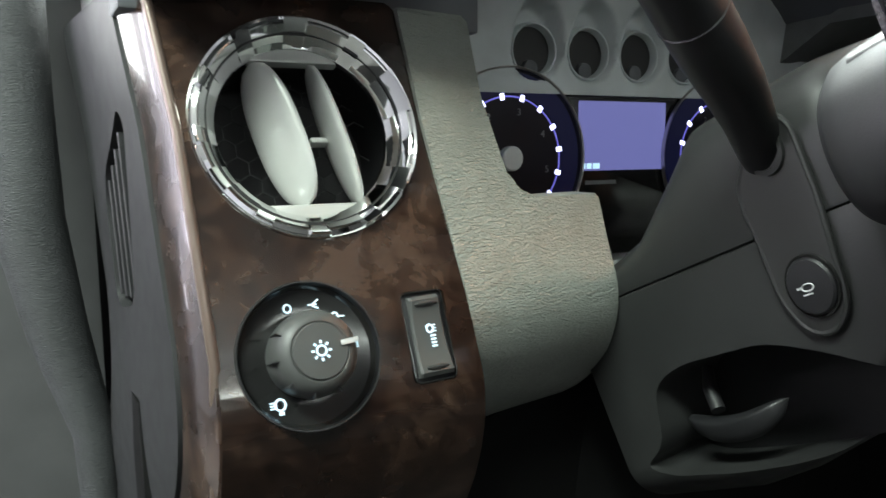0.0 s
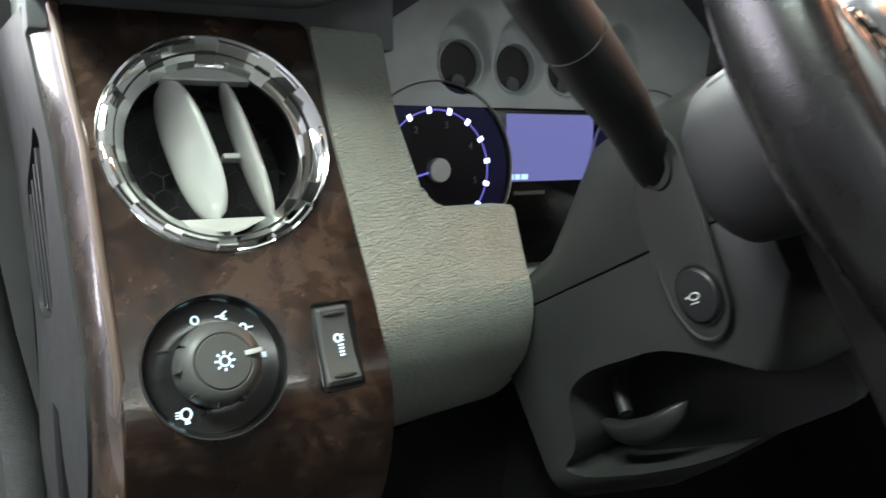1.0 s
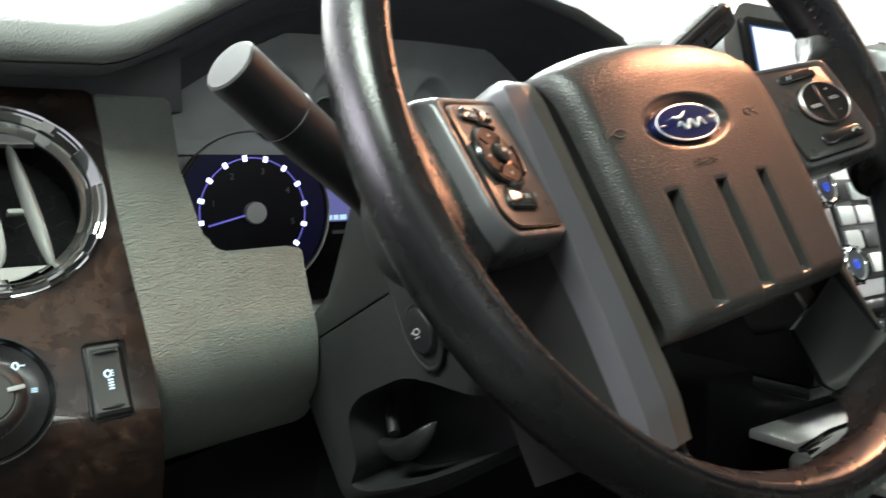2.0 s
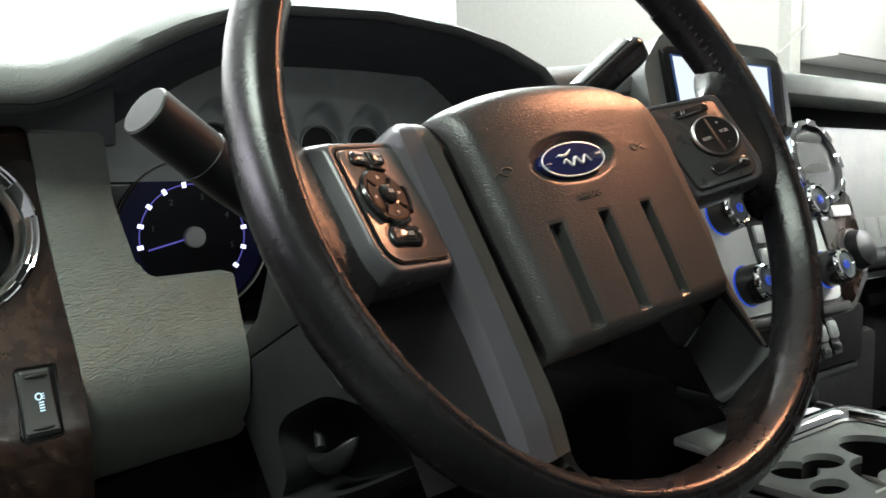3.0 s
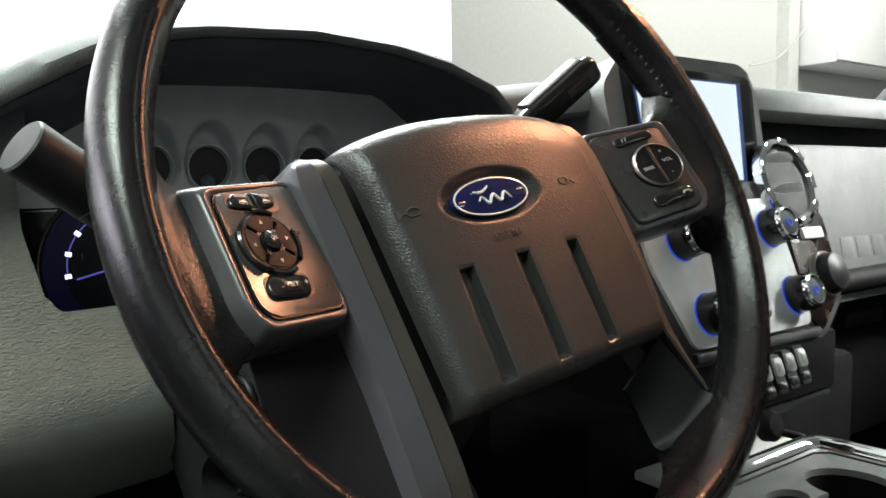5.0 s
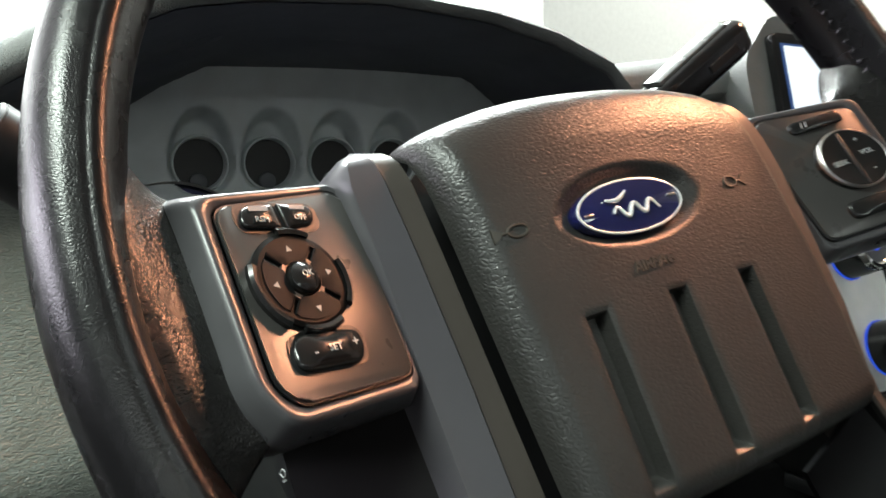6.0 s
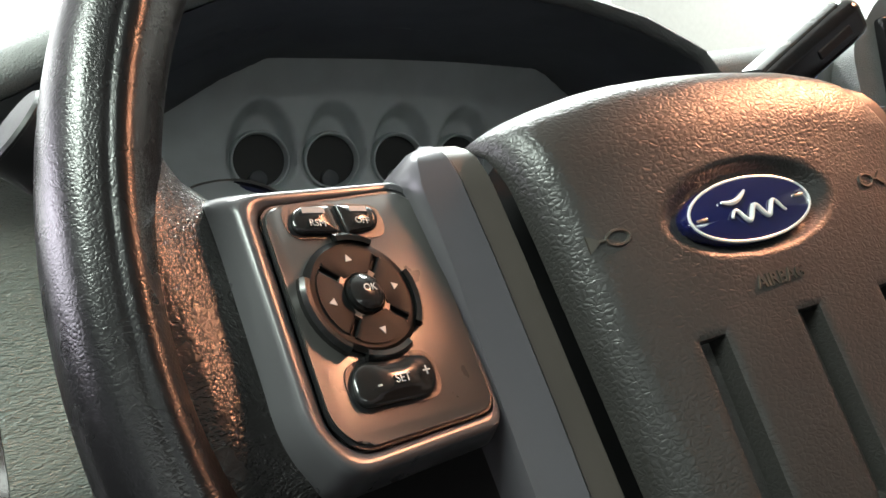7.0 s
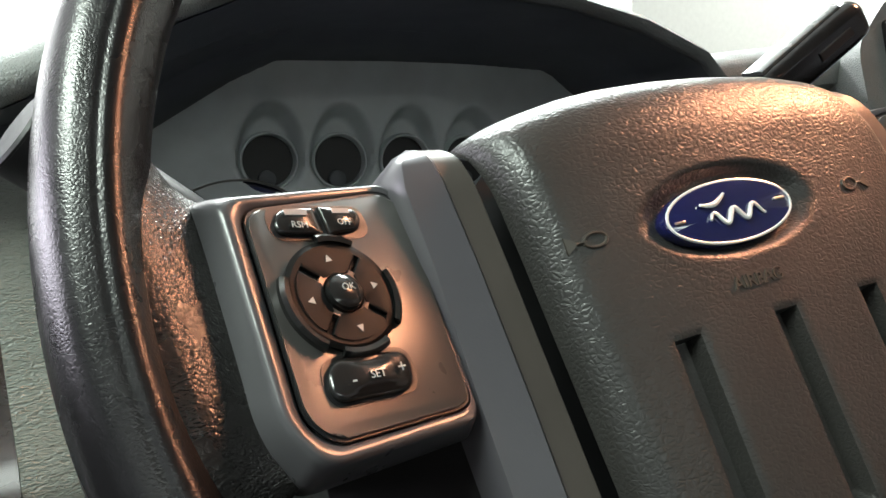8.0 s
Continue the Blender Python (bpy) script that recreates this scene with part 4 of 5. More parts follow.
for k in range(4):
    a = radians(90 * k + 8)
    sector = [(OKU + r * math.cos(b), OKV + r * math.sin(b)) for r, bs in ((0.0118, range(-42, 43, 6)), (0.0056, range(39, -40, -13))) for b in (a + radians(d) for d in bs)]
    q = part("pad_segment", bend(prism(sector, H0 + 0.0012, H0 + 0.0026, 0.0004), on_spoke), SEGMENT, pad4, "dark bronze pad segment")
    tri = [(OKU + 0.0090 * math.cos(a) + 0.0011 * math.cos(b), OKV + 0.0090 * math.sin(a) + 0.0011 * math.sin(b)) for b in (a + radians(d) for d in (0, 125, 235))]
    part("arrow", bend(prism(tri, H0 + 0.0026, H0 + 0.0028), on_spoke), INK, q)
for a0, a1 in ((160, 235), (250, 300), (62, 100), (-35, 20)):
    sec = []
    for k in range(11):
        a = radians(a0 + (a1 - a0) * k / 10)
        sec.append([(OKU + r * math.cos(a), OKV + r * math.sin(a), h) for r, h in ((0.0138, H0), (0.0136, H0 + 0.0030), (0.0148, H0 + 0.0034), (0.0158, H0 + 0.0022), (0.0160, H0))])
    part("pad_grip", bend(loft(sec), on_spoke), GLOSS, pad4)
okb = part("ok_button", bend(lathe([(0.0050, H0), (0.0048, H0 + 0.0028), (0.0042, H0 + 0.0044), (0.0026, H0 + 0.0054), (0.0, H0 + 0.0057)], 40, (OKU, OKV, 0)), on_spoke), GLOSS, pad4, "domed black centre button")
writing("OK", 0.0017, OKU + 0.0004, OKV + 0.0005, 0.0056, okb)
part("pad_ring", bend(lathe([(0.0052, H0 + 0.001), (0.0053, H0 + 0.0024), (0.0066, H0 + 0.0026), (0.0068, H0 + 0.001)], 48, (OKU, OKV, 0), closed=True), on_spoke), STRIP, pad4)
setb = switch("set_button", rounded([(-0.1372, -0.0280), (-0.1148, -0.0286), (-0.1130, -0.0188), (-0.1354, -0.0180)], 0.0046, 8), 0.0036, 0.0030, GLOSS, "glossy black rocker button")
writing("SET", 0.0019, -0.1246, -0.0236, 0.0037, setb, turn=-2)
writing("-", 0.0030, -0.1310, -0.0238, 0.0037, setb)
writing("+", 0.0030, -0.1178, -0.0232, 0.0037, setb)
part("well", bend(prism(oblong(0.0250, 0.0116, 0.0052, (-0.1251, -0.0233)), H0 - 0.001, H0 + 0.0003), on_spoke), BLACK, wheel)

# switches on the other spoke
t1 = switch("button", oblong(0.0250, 0.0060, 0.0029, (0.1240, 0.0172)), 0.0024, 0.0014, GLOSS, "slim glossy black voice button")
writing("/ /", 0.0026, 0.1165, 0.0172, 0.0025, t1)
VU, VV = 0.1272, -0.0040
vd = part("volume_pad", bend(lathe([(0.0148, H0 - 0.001), (0.0148, H0 + 0.0020), (0.0138, H0 + 0.0032), (0.0126, H0 + 0.0030), (0.0, H0 + 0.0022)], 64, (VU, VV, 0), 0.98, 0.98), on_spoke), GLOSS, wheel, "round glossy volume pad")
part("ring", bend(lathe([(0.0138, H0 + 0.003), (0.0141, H0 + 0.0036), (0.0147, H0 + 0.0030), (0.0148, H0 + 0.002)], 64, (VU, VV, 0), 0.98, 0.98, closed=True), on_spoke), CHROME_R, vd)
part("divider", bend(rbox(0.0016, 0.026, 0.0012, 0.0004, (VU - 0.0006, VV, H0 + 0.0026), turn=None), on_spoke), BLACK, vd)
writing("SEEK", 0.0023, VU - 0.0070, VV - 0.001, 0.0031, vd)
writing("VOL", 0.0023, VU + 0.0062, VV + 0.001, 0.0031, vd)
writing("+", 0.0026, VU + 0.0050, VV + 0.0075, 0.0031, vd)
writing("-", 0.0026, VU + 0.0050, VV - 0.0070, 0.0031, vd)
ph = switch("phone_button", oblong(0.0262, 0.0082, 0.0040, (0.1262, -0.0262)), 0.0034, 0.0026, GLOSS, "glossy black phone button")
part("phone_symbol", bend(tube([(0.1300, -0.0268, H0 + 0.0036), (0.1312, -0.0252, H0 + 0.0036), (0.1340, -0.0252, H0 + 0.0036), (0.1352, -0.0268, H0 + 0.0036)], 0.0006, 6), on_spoke), INK, ph)

PAD_V = [-0.105, -0.095, -0.065, -0.030, 0.0, 0.020, 0.030, 0.036, 0.045]


def pad_left(v):
    return interp(v, PAD_V, [-0.0655, -0.0662, -0.0680, -0.0700, -0.0718, -0.0733, -0.0746, -0.0765, -0.0790])


def pad_right(v):
    return interp(v, [-0.105, -0.090, -0.060, -0.030, 0.0, 0.015, 0.025, 0.032, 0.037, 0.045], [0.0795, 0.0818, 0.0822, 0.0797, 0.0768, 0.0740, 0.0700, 0.0652, 0.0602, 0.0520])


# hub surround: a satin band on each side of the pad, running down to the rim
def band_ring(v, side):
    out = interp(v, [-0.140, -0.075, -0.034, 0.0, 0.024, 0.032, 0.0365, 0.040], [0.0945, 0.0948, 0.0962, 0.0968, 0.0980, 0.0962, 0.0932, 0.0880])
    if side < 0:
        inn = interp(v, [-0.140, -0.09, -0.04, 0.0, 0.030, 0.040], [0.0790, 0.0795, 0.0812, 0.0835, 0.0862, 0.0872])
        low = -pad_left(v) + 0.0022
    else:
        low = pad_right(max(v, -0.098)) + 0.0022
        inn = interp(v, [-0.1365, -0.1311, -0.1163, -0.0993, -0.085, -0.060], [0.1068, 0.1045, 0.0979, 0.0905, 0.0870, 0.0857]) if v < -0.060 else pad_right(v) + 0.0035
        out = interp(v, [-0.1365, -0.131, -0.1195, -0.1005, -0.085, -0.060, -0.027, 0.0, 0.014, 0.022, 0.029, 0.033, 0.0365], [0.1082, 0.1076, 0.1034, 0.0975, 0.0945, 0.0927, 0.0922, 0.0917, 0.0892, 0.0864, 0.0825, 0.0772, 0.0702])
        low = low if v > -0.098 else inn - 0.0010
    w = interp(v, [-0.150, -0.12, -0.08, 0.024, 0.032, 0.036, 0.040], [-0.013, -0.0075, -0.0065, -0.0065, -0.0080, -0.0115, -0.0195])
    if side > 0:
        w = interp(v, [-0.1365, -0.12, -0.095, -0.060, 0.024, 0.032, 0.0365], [-0.0090, -0.0078, -0.0058, -0.0005, 0.0, -0.0012, -0.0050])
    return [(side * x, v, z) for x, z in ((out + 0.003, w - 0.03), (out + 0.0015, w - 0.004), (out - 0.0005, w - 0.0010), (inn + 0.0010, w), (inn, w - 0.0010), (inn - 0.001, w - 0.03))], [(side * x, v, z) for x, z in ((inn - 0.0002, w - 0.0012), (low + 0.0006, w - 0.0020), (low, w - 0.0028), (low + 0.0004, w - 0.03), (inn - 0.0008, w - 0.03))]


for side in (-1, 1):
    lowest = -0.138 if side < 0 else -0.1365
    vs = soft_samples(0.040 if side < 0 else 0.0365, lowest, 56)
    part("spoke_band", loft([band_ring(v, side)[0] for v in vs]), BAND if side < 0 else BAND2, wheel, "satin band beside the airbag pad")
    # left bevel coloured as warmly lit, right one blackened as a shaded groove
    part("band_bevel", loft([band_ring(v, side)[1] for v in vs]), BAND2 if side < 0 else SIDEW, wheel, "bevel inside the band, its brown carrying the warm light" if side < 0 else "groove inside the band, its shade put in as black")


def lower_spoke(side):
    """An inner cover that leans back from the band's edge and ends in a rolled lip along the rim."""
    if side > 0:
        near, far = ((0.0912, -0.0960, -0.0095), (0.1078, -0.1400, -0.0120)), ((0.0770, -0.1200, -0.0400), (0.0750, -0.1580, -0.0350))
    else:
        near, far = ((-0.0660, -0.088, -0.0160), (-0.0700, -0.1445, -0.0200)), ((-0.060, -0.100, -0.026), (-0.040, -0.1573, -0.044))
    near, far = [Vector(p) for p in near], [Vector(p) for p in far]

    def sheet(s, t):
        p = near[0].lerp(near[1], t).lerp(far[0].lerp(far[1], t), s)
        lip = max(0.0, t - 0.86) / 0.14
        p.z += 0.0045 * lip ** 2 + 0.0015 * math.sin(math.pi * s)
        p.y -= 0.0040 * t * math.sin(math.pi * s)
        return p

    return surface(sheet, 16, 30, (0.003 * side, 0, -0.005))


def rim_skin(deg, p):
    a, q = radians(deg), radians(p)
    rad, w = RIM_R + (RIM_T - 0.0005) * math.cos(q), (RIM_T - 0.0005) * 1.36 * math.sin(q)
    return Vector((RIM_C + rad * math.cos(a), rad * math.sin(a), w))


def lower_wrap(side):
    """Leather drawn from the rim's crest down to the edge of the lower spoke."""
    if side > 0:
        first, rise, drop, last, e0, e1 = -36.0, -50.0, -72.0, -84.0, Vector((0.1090, -0.1400, -0.0085)), Vector((0.0745, -0.1600, -0.0330))
    else:
        first, rise, drop, last, e0, e1 = -136.0, -122.0, -108.0, -100.0, Vector((-0.0700, -0.1470, -0.0160)), Vector((-0.0400, -0.1600, -0.0380))

    def sheet(s, t):
        a = first + (last - first) * t
        k = smooth01((a - first) / (rise - first)) * smooth01((a - last) / (drop - last))
        x = min(1.0, max(0.0, (a - rise) / (drop - rise)))
        edge = rim_skin(a, 190).lerp(e0.lerp(e1, x), k)
        crest = rim_skin(a, 115)
        mid = rim_skin(a, 180)
        mid.z = 0.70 * crest.z
        mid = mid.lerp((crest + edge) / 2 + Vector((0, 0, 0.004)), 0.55 * k)
        return crest * (1 - s) ** 2 + mid * 2 * s * (1 - s) + edge * s * s

    return surface(sheet, 20, 48, (0, 0, -0.003))


walls = []
for k in range(13):
    v = -0.034 - 0.099 * k / 12
    walls.append([(x, v, w) for x, w in ((-0.0905, -0.0135), (-0.0935, -0.0165), (-0.112, -0.034), (-0.128, -0.050), (-0.124, -0.054), (-0.090, -0.030))])
part("spoke_side", loft(walls), SIDEW, wheel, "black side wall behind the spoke band")
for side in (-1, 1):
    part("lower_spoke", lower_spoke(side), SPOKEB if side > 0 else GREY, wheel, "satin dark lower spoke cover")
    part("lower_spoke_wrap", lower_wrap(side), RIM, wheel, "leather where the lower spoke meets the rim", angle=70)
part("hub_back", prism(rounded([(-0.085, -0.090), (0.080, -0.090), (0.080, 0.030), (-0.085, 0.030)], 0.012), -0.075, -0.040, 0.004), BLACK, wheel, "black hub housing")
part("hub_shaft", lathe([(0.034, -0.14), (0.038, -0.10), (0.060, -0.07)], 32), BLACK, wheel)

# airbag pad with its badge recess and three slots
PAD_LOW = -0.0985


def pad_edge_top(u):
    return interp(u, [-0.085, -0.078, -0.070, -0.060, -0.045, -0.030, -0.010, 0.010, 0.036, 0.055, 0.066, 0.085], [0.0345, 0.0365, 0.0388, 0.0412, 0.0436, 0.0447, 0.0451, 0.0447, 0.0430, 0.0402, 0.0380, 0.0330])


SLOTS = ((-0.0402, -0.0362), (-0.0053, -0.0362), (0.0302, -0.0366))
SLOT_HALF, SLOT_LONG = 0.0034, 0.0500


def pad_w(u, v):
    w = 0.0112 - 0.0072 * abs((u - 0.006) / 0.078) ** 2.4
    d_top, d_low, d_left, d_right = pad_edge_top(u) - v, v - PAD_LOW, u - pad_left(v), pad_right(v) - u
    w -= 0.0085 * max(0.0, 1 - d_top / 0.026) ** 2.2
    for d, r, k in ((d_top, 0.009, 0.9), (d_low, 0.010, 0.95), (d_left, 0.0100, 0.98), (d_right, 0.0055, 0.95)):
        if d < r:
            w -= k * r * (1 - math.sqrt(max(0.0, 1 - (1 - max(d, 0.0) / r) ** 2)))
    e = math.hypot((u + 0.0090) / 0.0262, (v + 0.0038) / 0.0112)
    w -= 0.0036 * (1 - smooth01((e - 0.90) / 0.40))
    for su, sv in SLOTS:
        d = max(abs(u - su) - SLOT_HALF, v - sv, (sv - SLOT_LONG - v) * 0.20)
        w -= 0.0058 * (1 - smooth01(d / 0.0009)) + 0.0006 * (1 - smooth01(d / 0.0030))
    return w


def marks(lo, hi, n, walls):
    """Even steps from lo to hi with closer ones at the walls of the slots."""
    out = {lo + (hi - lo) * k / n for k in range(n + 1)}
    for x in walls:
        out = {y for y in out if abs(y - x) > 0.0011 or y in (lo, hi)}
        out |= {x + d for d in (-0.0006, 0.0, 0.0003, 0.0006, 0.0009, 0.0015)}
    return sorted(out)


def pad_point(u0, v0):
    """Bends a plain grid into the pad's outline."""
    s = (u0 + 0.0720) / 0.1530
    blend = smooth01((v0 + 0.020) / 0.060)
    v = v0 + blend * (pad_edge_top(pad_left(v0) + (pad_right(v0) - pad_left(v0)) * s) - 0.0451)
    left, right = pad_left(v), pad_right(v)
    near = smooth01((abs(s - 0.5) - 0.34) / 0.16)
    u = u0 + near * ((left + 0.0720) * (s < 0.5) + (right - 0.0810) * (s >= 0.5))
    return Vector((u, v, pad_w(u, v)))


cols = marks(-0.0720, 0.0810, 150, [su + k * (SLOT_HALF if k > 0 else SLOT_HALF + 0.0009) for su, sv in SLOTS for k in (-1, 1)])
rows = marks(PAD_LOW, 0.0451, 160, [SLOTS[0][1], SLOTS[0][1] - SLOT_LONG - 0.0009])
bm = bmesh.new()
grid = [[bm.verts.new(pad_point(u, v)) for v in rows] for u in cols]
for a, b in zip(grid, grid[1:]):
    for k in range(len(rows) - 1):
        bm.faces.new((a[k], b[k], b[k + 1], a[k + 1]))
rim_edges = [e for e in bm.edges if e.is_boundary]
down = bmesh.ops.extrude_edge_only(bm, edges=rim_edges)
for q in [g for g in down["geom"] if isinstance(g, bmesh.types.BMVert)]:
    q.co = Vector((q.co.x * 0.70, q.co.y + (0.016 if q.co.y < -0.09 else 0), -0.032))
part("airbag_pad", bm, PADL, wheel, "dark grained leather airbag pad with three slots", angle=44)
badge = part("badge", lathe([(0.0245, -0.003), (0.0252, 0.0004), (0.0246, 0.0018), (0.0236, 0.0024), (0.0, 0.0034)], 72, (0, 0, 0), 1.0, 0.395), BADGE, wheel, "oval dark blue badge with a silver rim", Matrix.Translation((-0.0102, -0.0048, 0.0085)))
part("badge_rim", tube([(0.0238 * math.cos(a), 0.0238 * 0.385 * math.sin(a), 0.0022) for a in (2 * math.pi * k / 64 for k in range(65))], 0.00048, 8), BADGE_SILVER, badge, "thin silver oval line")
strokes = [[(-0.0118 + 0.0100 * t, 0.0030 + 0.0022 * t - 0.0016 * math.sin(3.1 * t)) for t in (k / 30 for k in range(31))],
           [(-0.0100 + 0.0210 * t, -0.0020 + 0.0019 * math.sin(17 * t) + 0.0010 * t) for t in (k / 60 for k in range(61))]]
part("silver_mark", join(*[tube([(x, y, 0.0036) for x, y in s], [0.0004 + 0.0004 * math.sin(math.pi * k / (len(s) - 1)) for k in range(len(s))], 8) for s in strokes]), BADGE_SILVER, badge, "flowing silver strokes across the badge")
# small bright bars stand in for highlights at the badge's ends
for x in (-0.0200, 0.0194):
    part("rim_glint", rbox(0.0040, 0.0009, 0.0006, 0.0002, (x, -0.0006 if x < 0 else 0.0008, 0.0027)), CHROME_R, badge)


def on_pad(c):
    return Vector((c.x, c.y, pad_w(c.x, c.y) + c.z))


part("airbag_writing", bend(shift(letters("AIRBAG", 0.0038, 0.0003), -0.0110, -0.0255, 0.0002), on_pad), EMBOSS, wheel, "embossed writing on the pad")
for u, flip in ((-0.0560, 1), (0.0420, -1)):
    horn = join(ring_icon(0.0034, 0.0020, 0.0005), tube([(-0.0030 * flip, 0, 0), (-0.0060 * flip, 0, 0)], 0.0005, 6), prism([(-0.0056 * flip, -0.0004), (-0.0086 * flip, -0.0024), (-0.0086 * flip, 0.0024), (-0.0056 * flip, 0.0004)], -0.0003, 0.0004))
    part("horn_symbol", bend(shift(horn, u, -0.0040, 0.0002), on_pad), EMBOSS, wheel, "embossed horn symbol")

# ---- steering column ----
column = thing("steering_column", MW, "dark grey plastic steering column shroud", "steering column")
UPPER = [(-0.1000, -0.0192), (-0.1010, 0.020), (-0.0940, 0.042), (-0.0700, 0.050), (-0.020, 0.058), (0.040, 0.052), (0.066, 0.020), (0.068, -0.0192)]
LOWERP = [(-0.078, -0.140), (-0.0980, -0.126), (-0.1000, -0.0202), (0.068, -0.0202), (0.066, -0.080), (0.040, -0.140)]
UPPER, LOWERP = rounded(UPPER, [0.0008, 0.02, 0.012, 0.01, 0.02, 0.02, 0.02, 0.0008], 5), rounded(LOWERP, [0.02, 0.014, 0.0008, 0.0008, 0.01, 0.01], 5)


def column_ring(w, poly):
    k = interp(w, [-0.30, -0.13, -0.108, -0.096, -0.090], [1.03, 1.0, 0.985, 0.95, 0.88])
    fall = interp(w, [-0.30, -0.225, -0.170, -0.09], [0.15, 0.40, 1.0, 1.0])
    tuck = interp(w, [-0.30, -0.225, -0.190, -0.155, -0.125, -0.108, -0.098, -0.090], [1.0, 1.0, 0.95, 0.84, 0.72, 0.62, 0.50, 0.38])
    return [(-0.02 + (x + 0.02) * k, (-0.02 + (y + 0.02) * k * tuck) if y < -0.0195 else -0.0192 + (y + 0.0192) * k * fall, w) for x, y in poly]


ws = (-0.090, -0.093, -0.097, -0.102, -0.110, -0.120, -0.135, -0.155, -0.170, -0.19, -0.21, -0.225, -0.26, -0.30)
part("upper_shroud", loft([column_ring(w, UPPER) for w in ws]), GREY, column, "grey upper shroud half", angle=40)
shroud = part("lower_shroud", loft([column_ring(w, LOWERP) for w in ws]), GREY, column, "grey lower shroud half with a scooped pocket", angle=40)
part("shroud_gap", rbox(0.162, 0.004, 0.19, 0, (-0.016, -0.0197, -0.205)), BLACK, column)
SCOOP = rounded([(-0.252, -0.074), (-0.228, -0.066), (-0.169, -0.066), (-0.141, -0.076), (-0.108, -0.093), (-0.108, -0.118), (-0.166, -0.128), (-0.217, -0.128), (-0.265, -0.126), (-0.285, -0.1186), (-0.262, -0.108)], 0.012, 4)


def on_wall(c):
    """From depth, height and stand-off to the column's outer side."""
    return Vector((-0.1002 - c.z, c.y, c.x))


carve(shroud, bend(prism(SCOOP, -0.055, 0.02), on_wall))
part("pocket_liner", bend(prism(SCOOP, -0.060, -0.050), on_wall), BLACK, column, "black pocket lining")
inset = rounded([(-0.1475, -0.050), (-0.140, -0.067), (-0.128, -0.070), (-0.117, -0.060), (-0.110, -0.012), (-0.1085, 0.022), (-0.116, 0.031), (-0.126, 0.028), (-0.147, 0.004), (-0.1465, -0.022)], 0.008, 5)
part("inset", bend(prism(inset, -0.006, 0.0022, 0.0018, 3), on_wall), DARK, column, "dark inset panel on the shroud")
part("inset_lip", bend(tube([(x, y, 0.001) for x, y in inset + inset[:1]], 0.0016, 8), on_wall), GREY, column, "raised grey lip")
pb = part("pedal_button", bend(lathe([(0.0128, 0.0), (0.0128, 0.0042), (0.0118, 0.0054), (0.0, 0.0060)], 48, (-0.1282, -0.0476, 0), 0.92, 1.02), on_wall), BLACK, column, "round black pedal-adjust button")
part("button_ring", bend(lathe([(0.0129, 0.002), (0.0132, 0.0036), (0.0142, 0.0036), (0.0146, 0.002)], 48, (-0.1282, -0.0476, 0), 0.92, 1.02, closed=True), on_wall), GLOSS, pb)
part("pedal_symbol", bend(join(ring_icon(0.0030, 0.0016, 0.0004), rbox(0.0024, 0.0010, 0.0003, 0, (-0.0042, 0.0004, 0)), rbox(0.0050, 0.0007, 0.0003, 0, (-0.0010, -0.0030, 0))), lambda c: on_wall(Vector((c.x - 0.1285, c.y - 0.0476, c.z + 0.0062)))), INK, pb)
part("stalk_mouth", bend(lathe([(0.0125, 0.0015), (0.0122, 0.0040), (0.0100, 0.0044), (0.0088, 0.0015)], 32, (-0.1243, 0.0165, 0), 0.85, 1.0, closed=True), on_wall), GREY, column)

lever = thing("tilt_lever", MW, "dark tilt lever in the scooped pocket under the column", "lever")
part("arm", tube([(-0.072, -0.074, -0.236), (-0.080, -0.084, -0.232), (-0.086, -0.096, -0.226)], [0.003, 0.004, 0.004], 12), BLACK, lever)
blade = []
for k in range(21):
    t = k / 20
    span = math.sqrt(max(0.0, 1 - abs(2 * t - 1) ** 3.0))
    w, v = -0.255 + 0.070 * t, -0.0985 - 0.006 * math.sin(math.pi * t)
    blade.append([(-0.078 - 0.014 * span * (0.5 + 0.5 * math.cos(a)), v + 0.0012 + 0.0075 * span * math.sin(a) * (1.5 if math.sin(a) < 0 else 0.45), w) for a in (2 * math.pi * j / 20 for j in range(20))])
part("paddle", loft(blade), BLACK, lever, "flat rounded paddle", angle=60)

# ---- stalks ----
Z0 = Matrix.Identity(4)
stalk = thing("turn_signal_stalk", Z0, "thick black turn signal stalk with a flat grey end", "stalk")
spath = [(-0.0660, 0.1270, 1.3980), (-0.0740, 0.1300, 1.3935), (-0.0830, 0.1315, 1.3940), (-0.0930, 0.1285, 1.4020), (-0.1060, 0.1240, 1.4150), (-0.1230, 0.1185, 1.4290), (-0.1420, 0.1130, 1.4425), (-0.1580, 0.1085, 1.4540), (-0.1872, 0.0997, 1.4745)]
part("lever", tube(spath, [0.0085, 0.0092, 0.0096, 0.0102, 0.0114, 0.0132, 0.0143, 0.0143, 0.0140], 28), BLACK, stalk, "tapered black lever with an elbow at its foot", angle=50)
d = (Vector(spath[-1]) - Vector(spath[-2])).normalized()
MT2 = basis(spath[-1], d.orthogonal(), d.cross(d.orthogonal()), d)
part("end_cap", lathe([(0.0138, -0.002), (0.0138, 0.0008), (0.0128, 0.0018), (0.0, 0.0020)], 40), GREY, stalk, "flat grey end cap", MT2)
part("collar_line", lathe([(0.0141, -0.0006), (0.0147, 0.0), (0.0141, 0.0006)], 40, closed=True), BLACK, stalk, m=basis(spath[-2], d.orthogonal(), d.cross(d.orthogonal()), d))
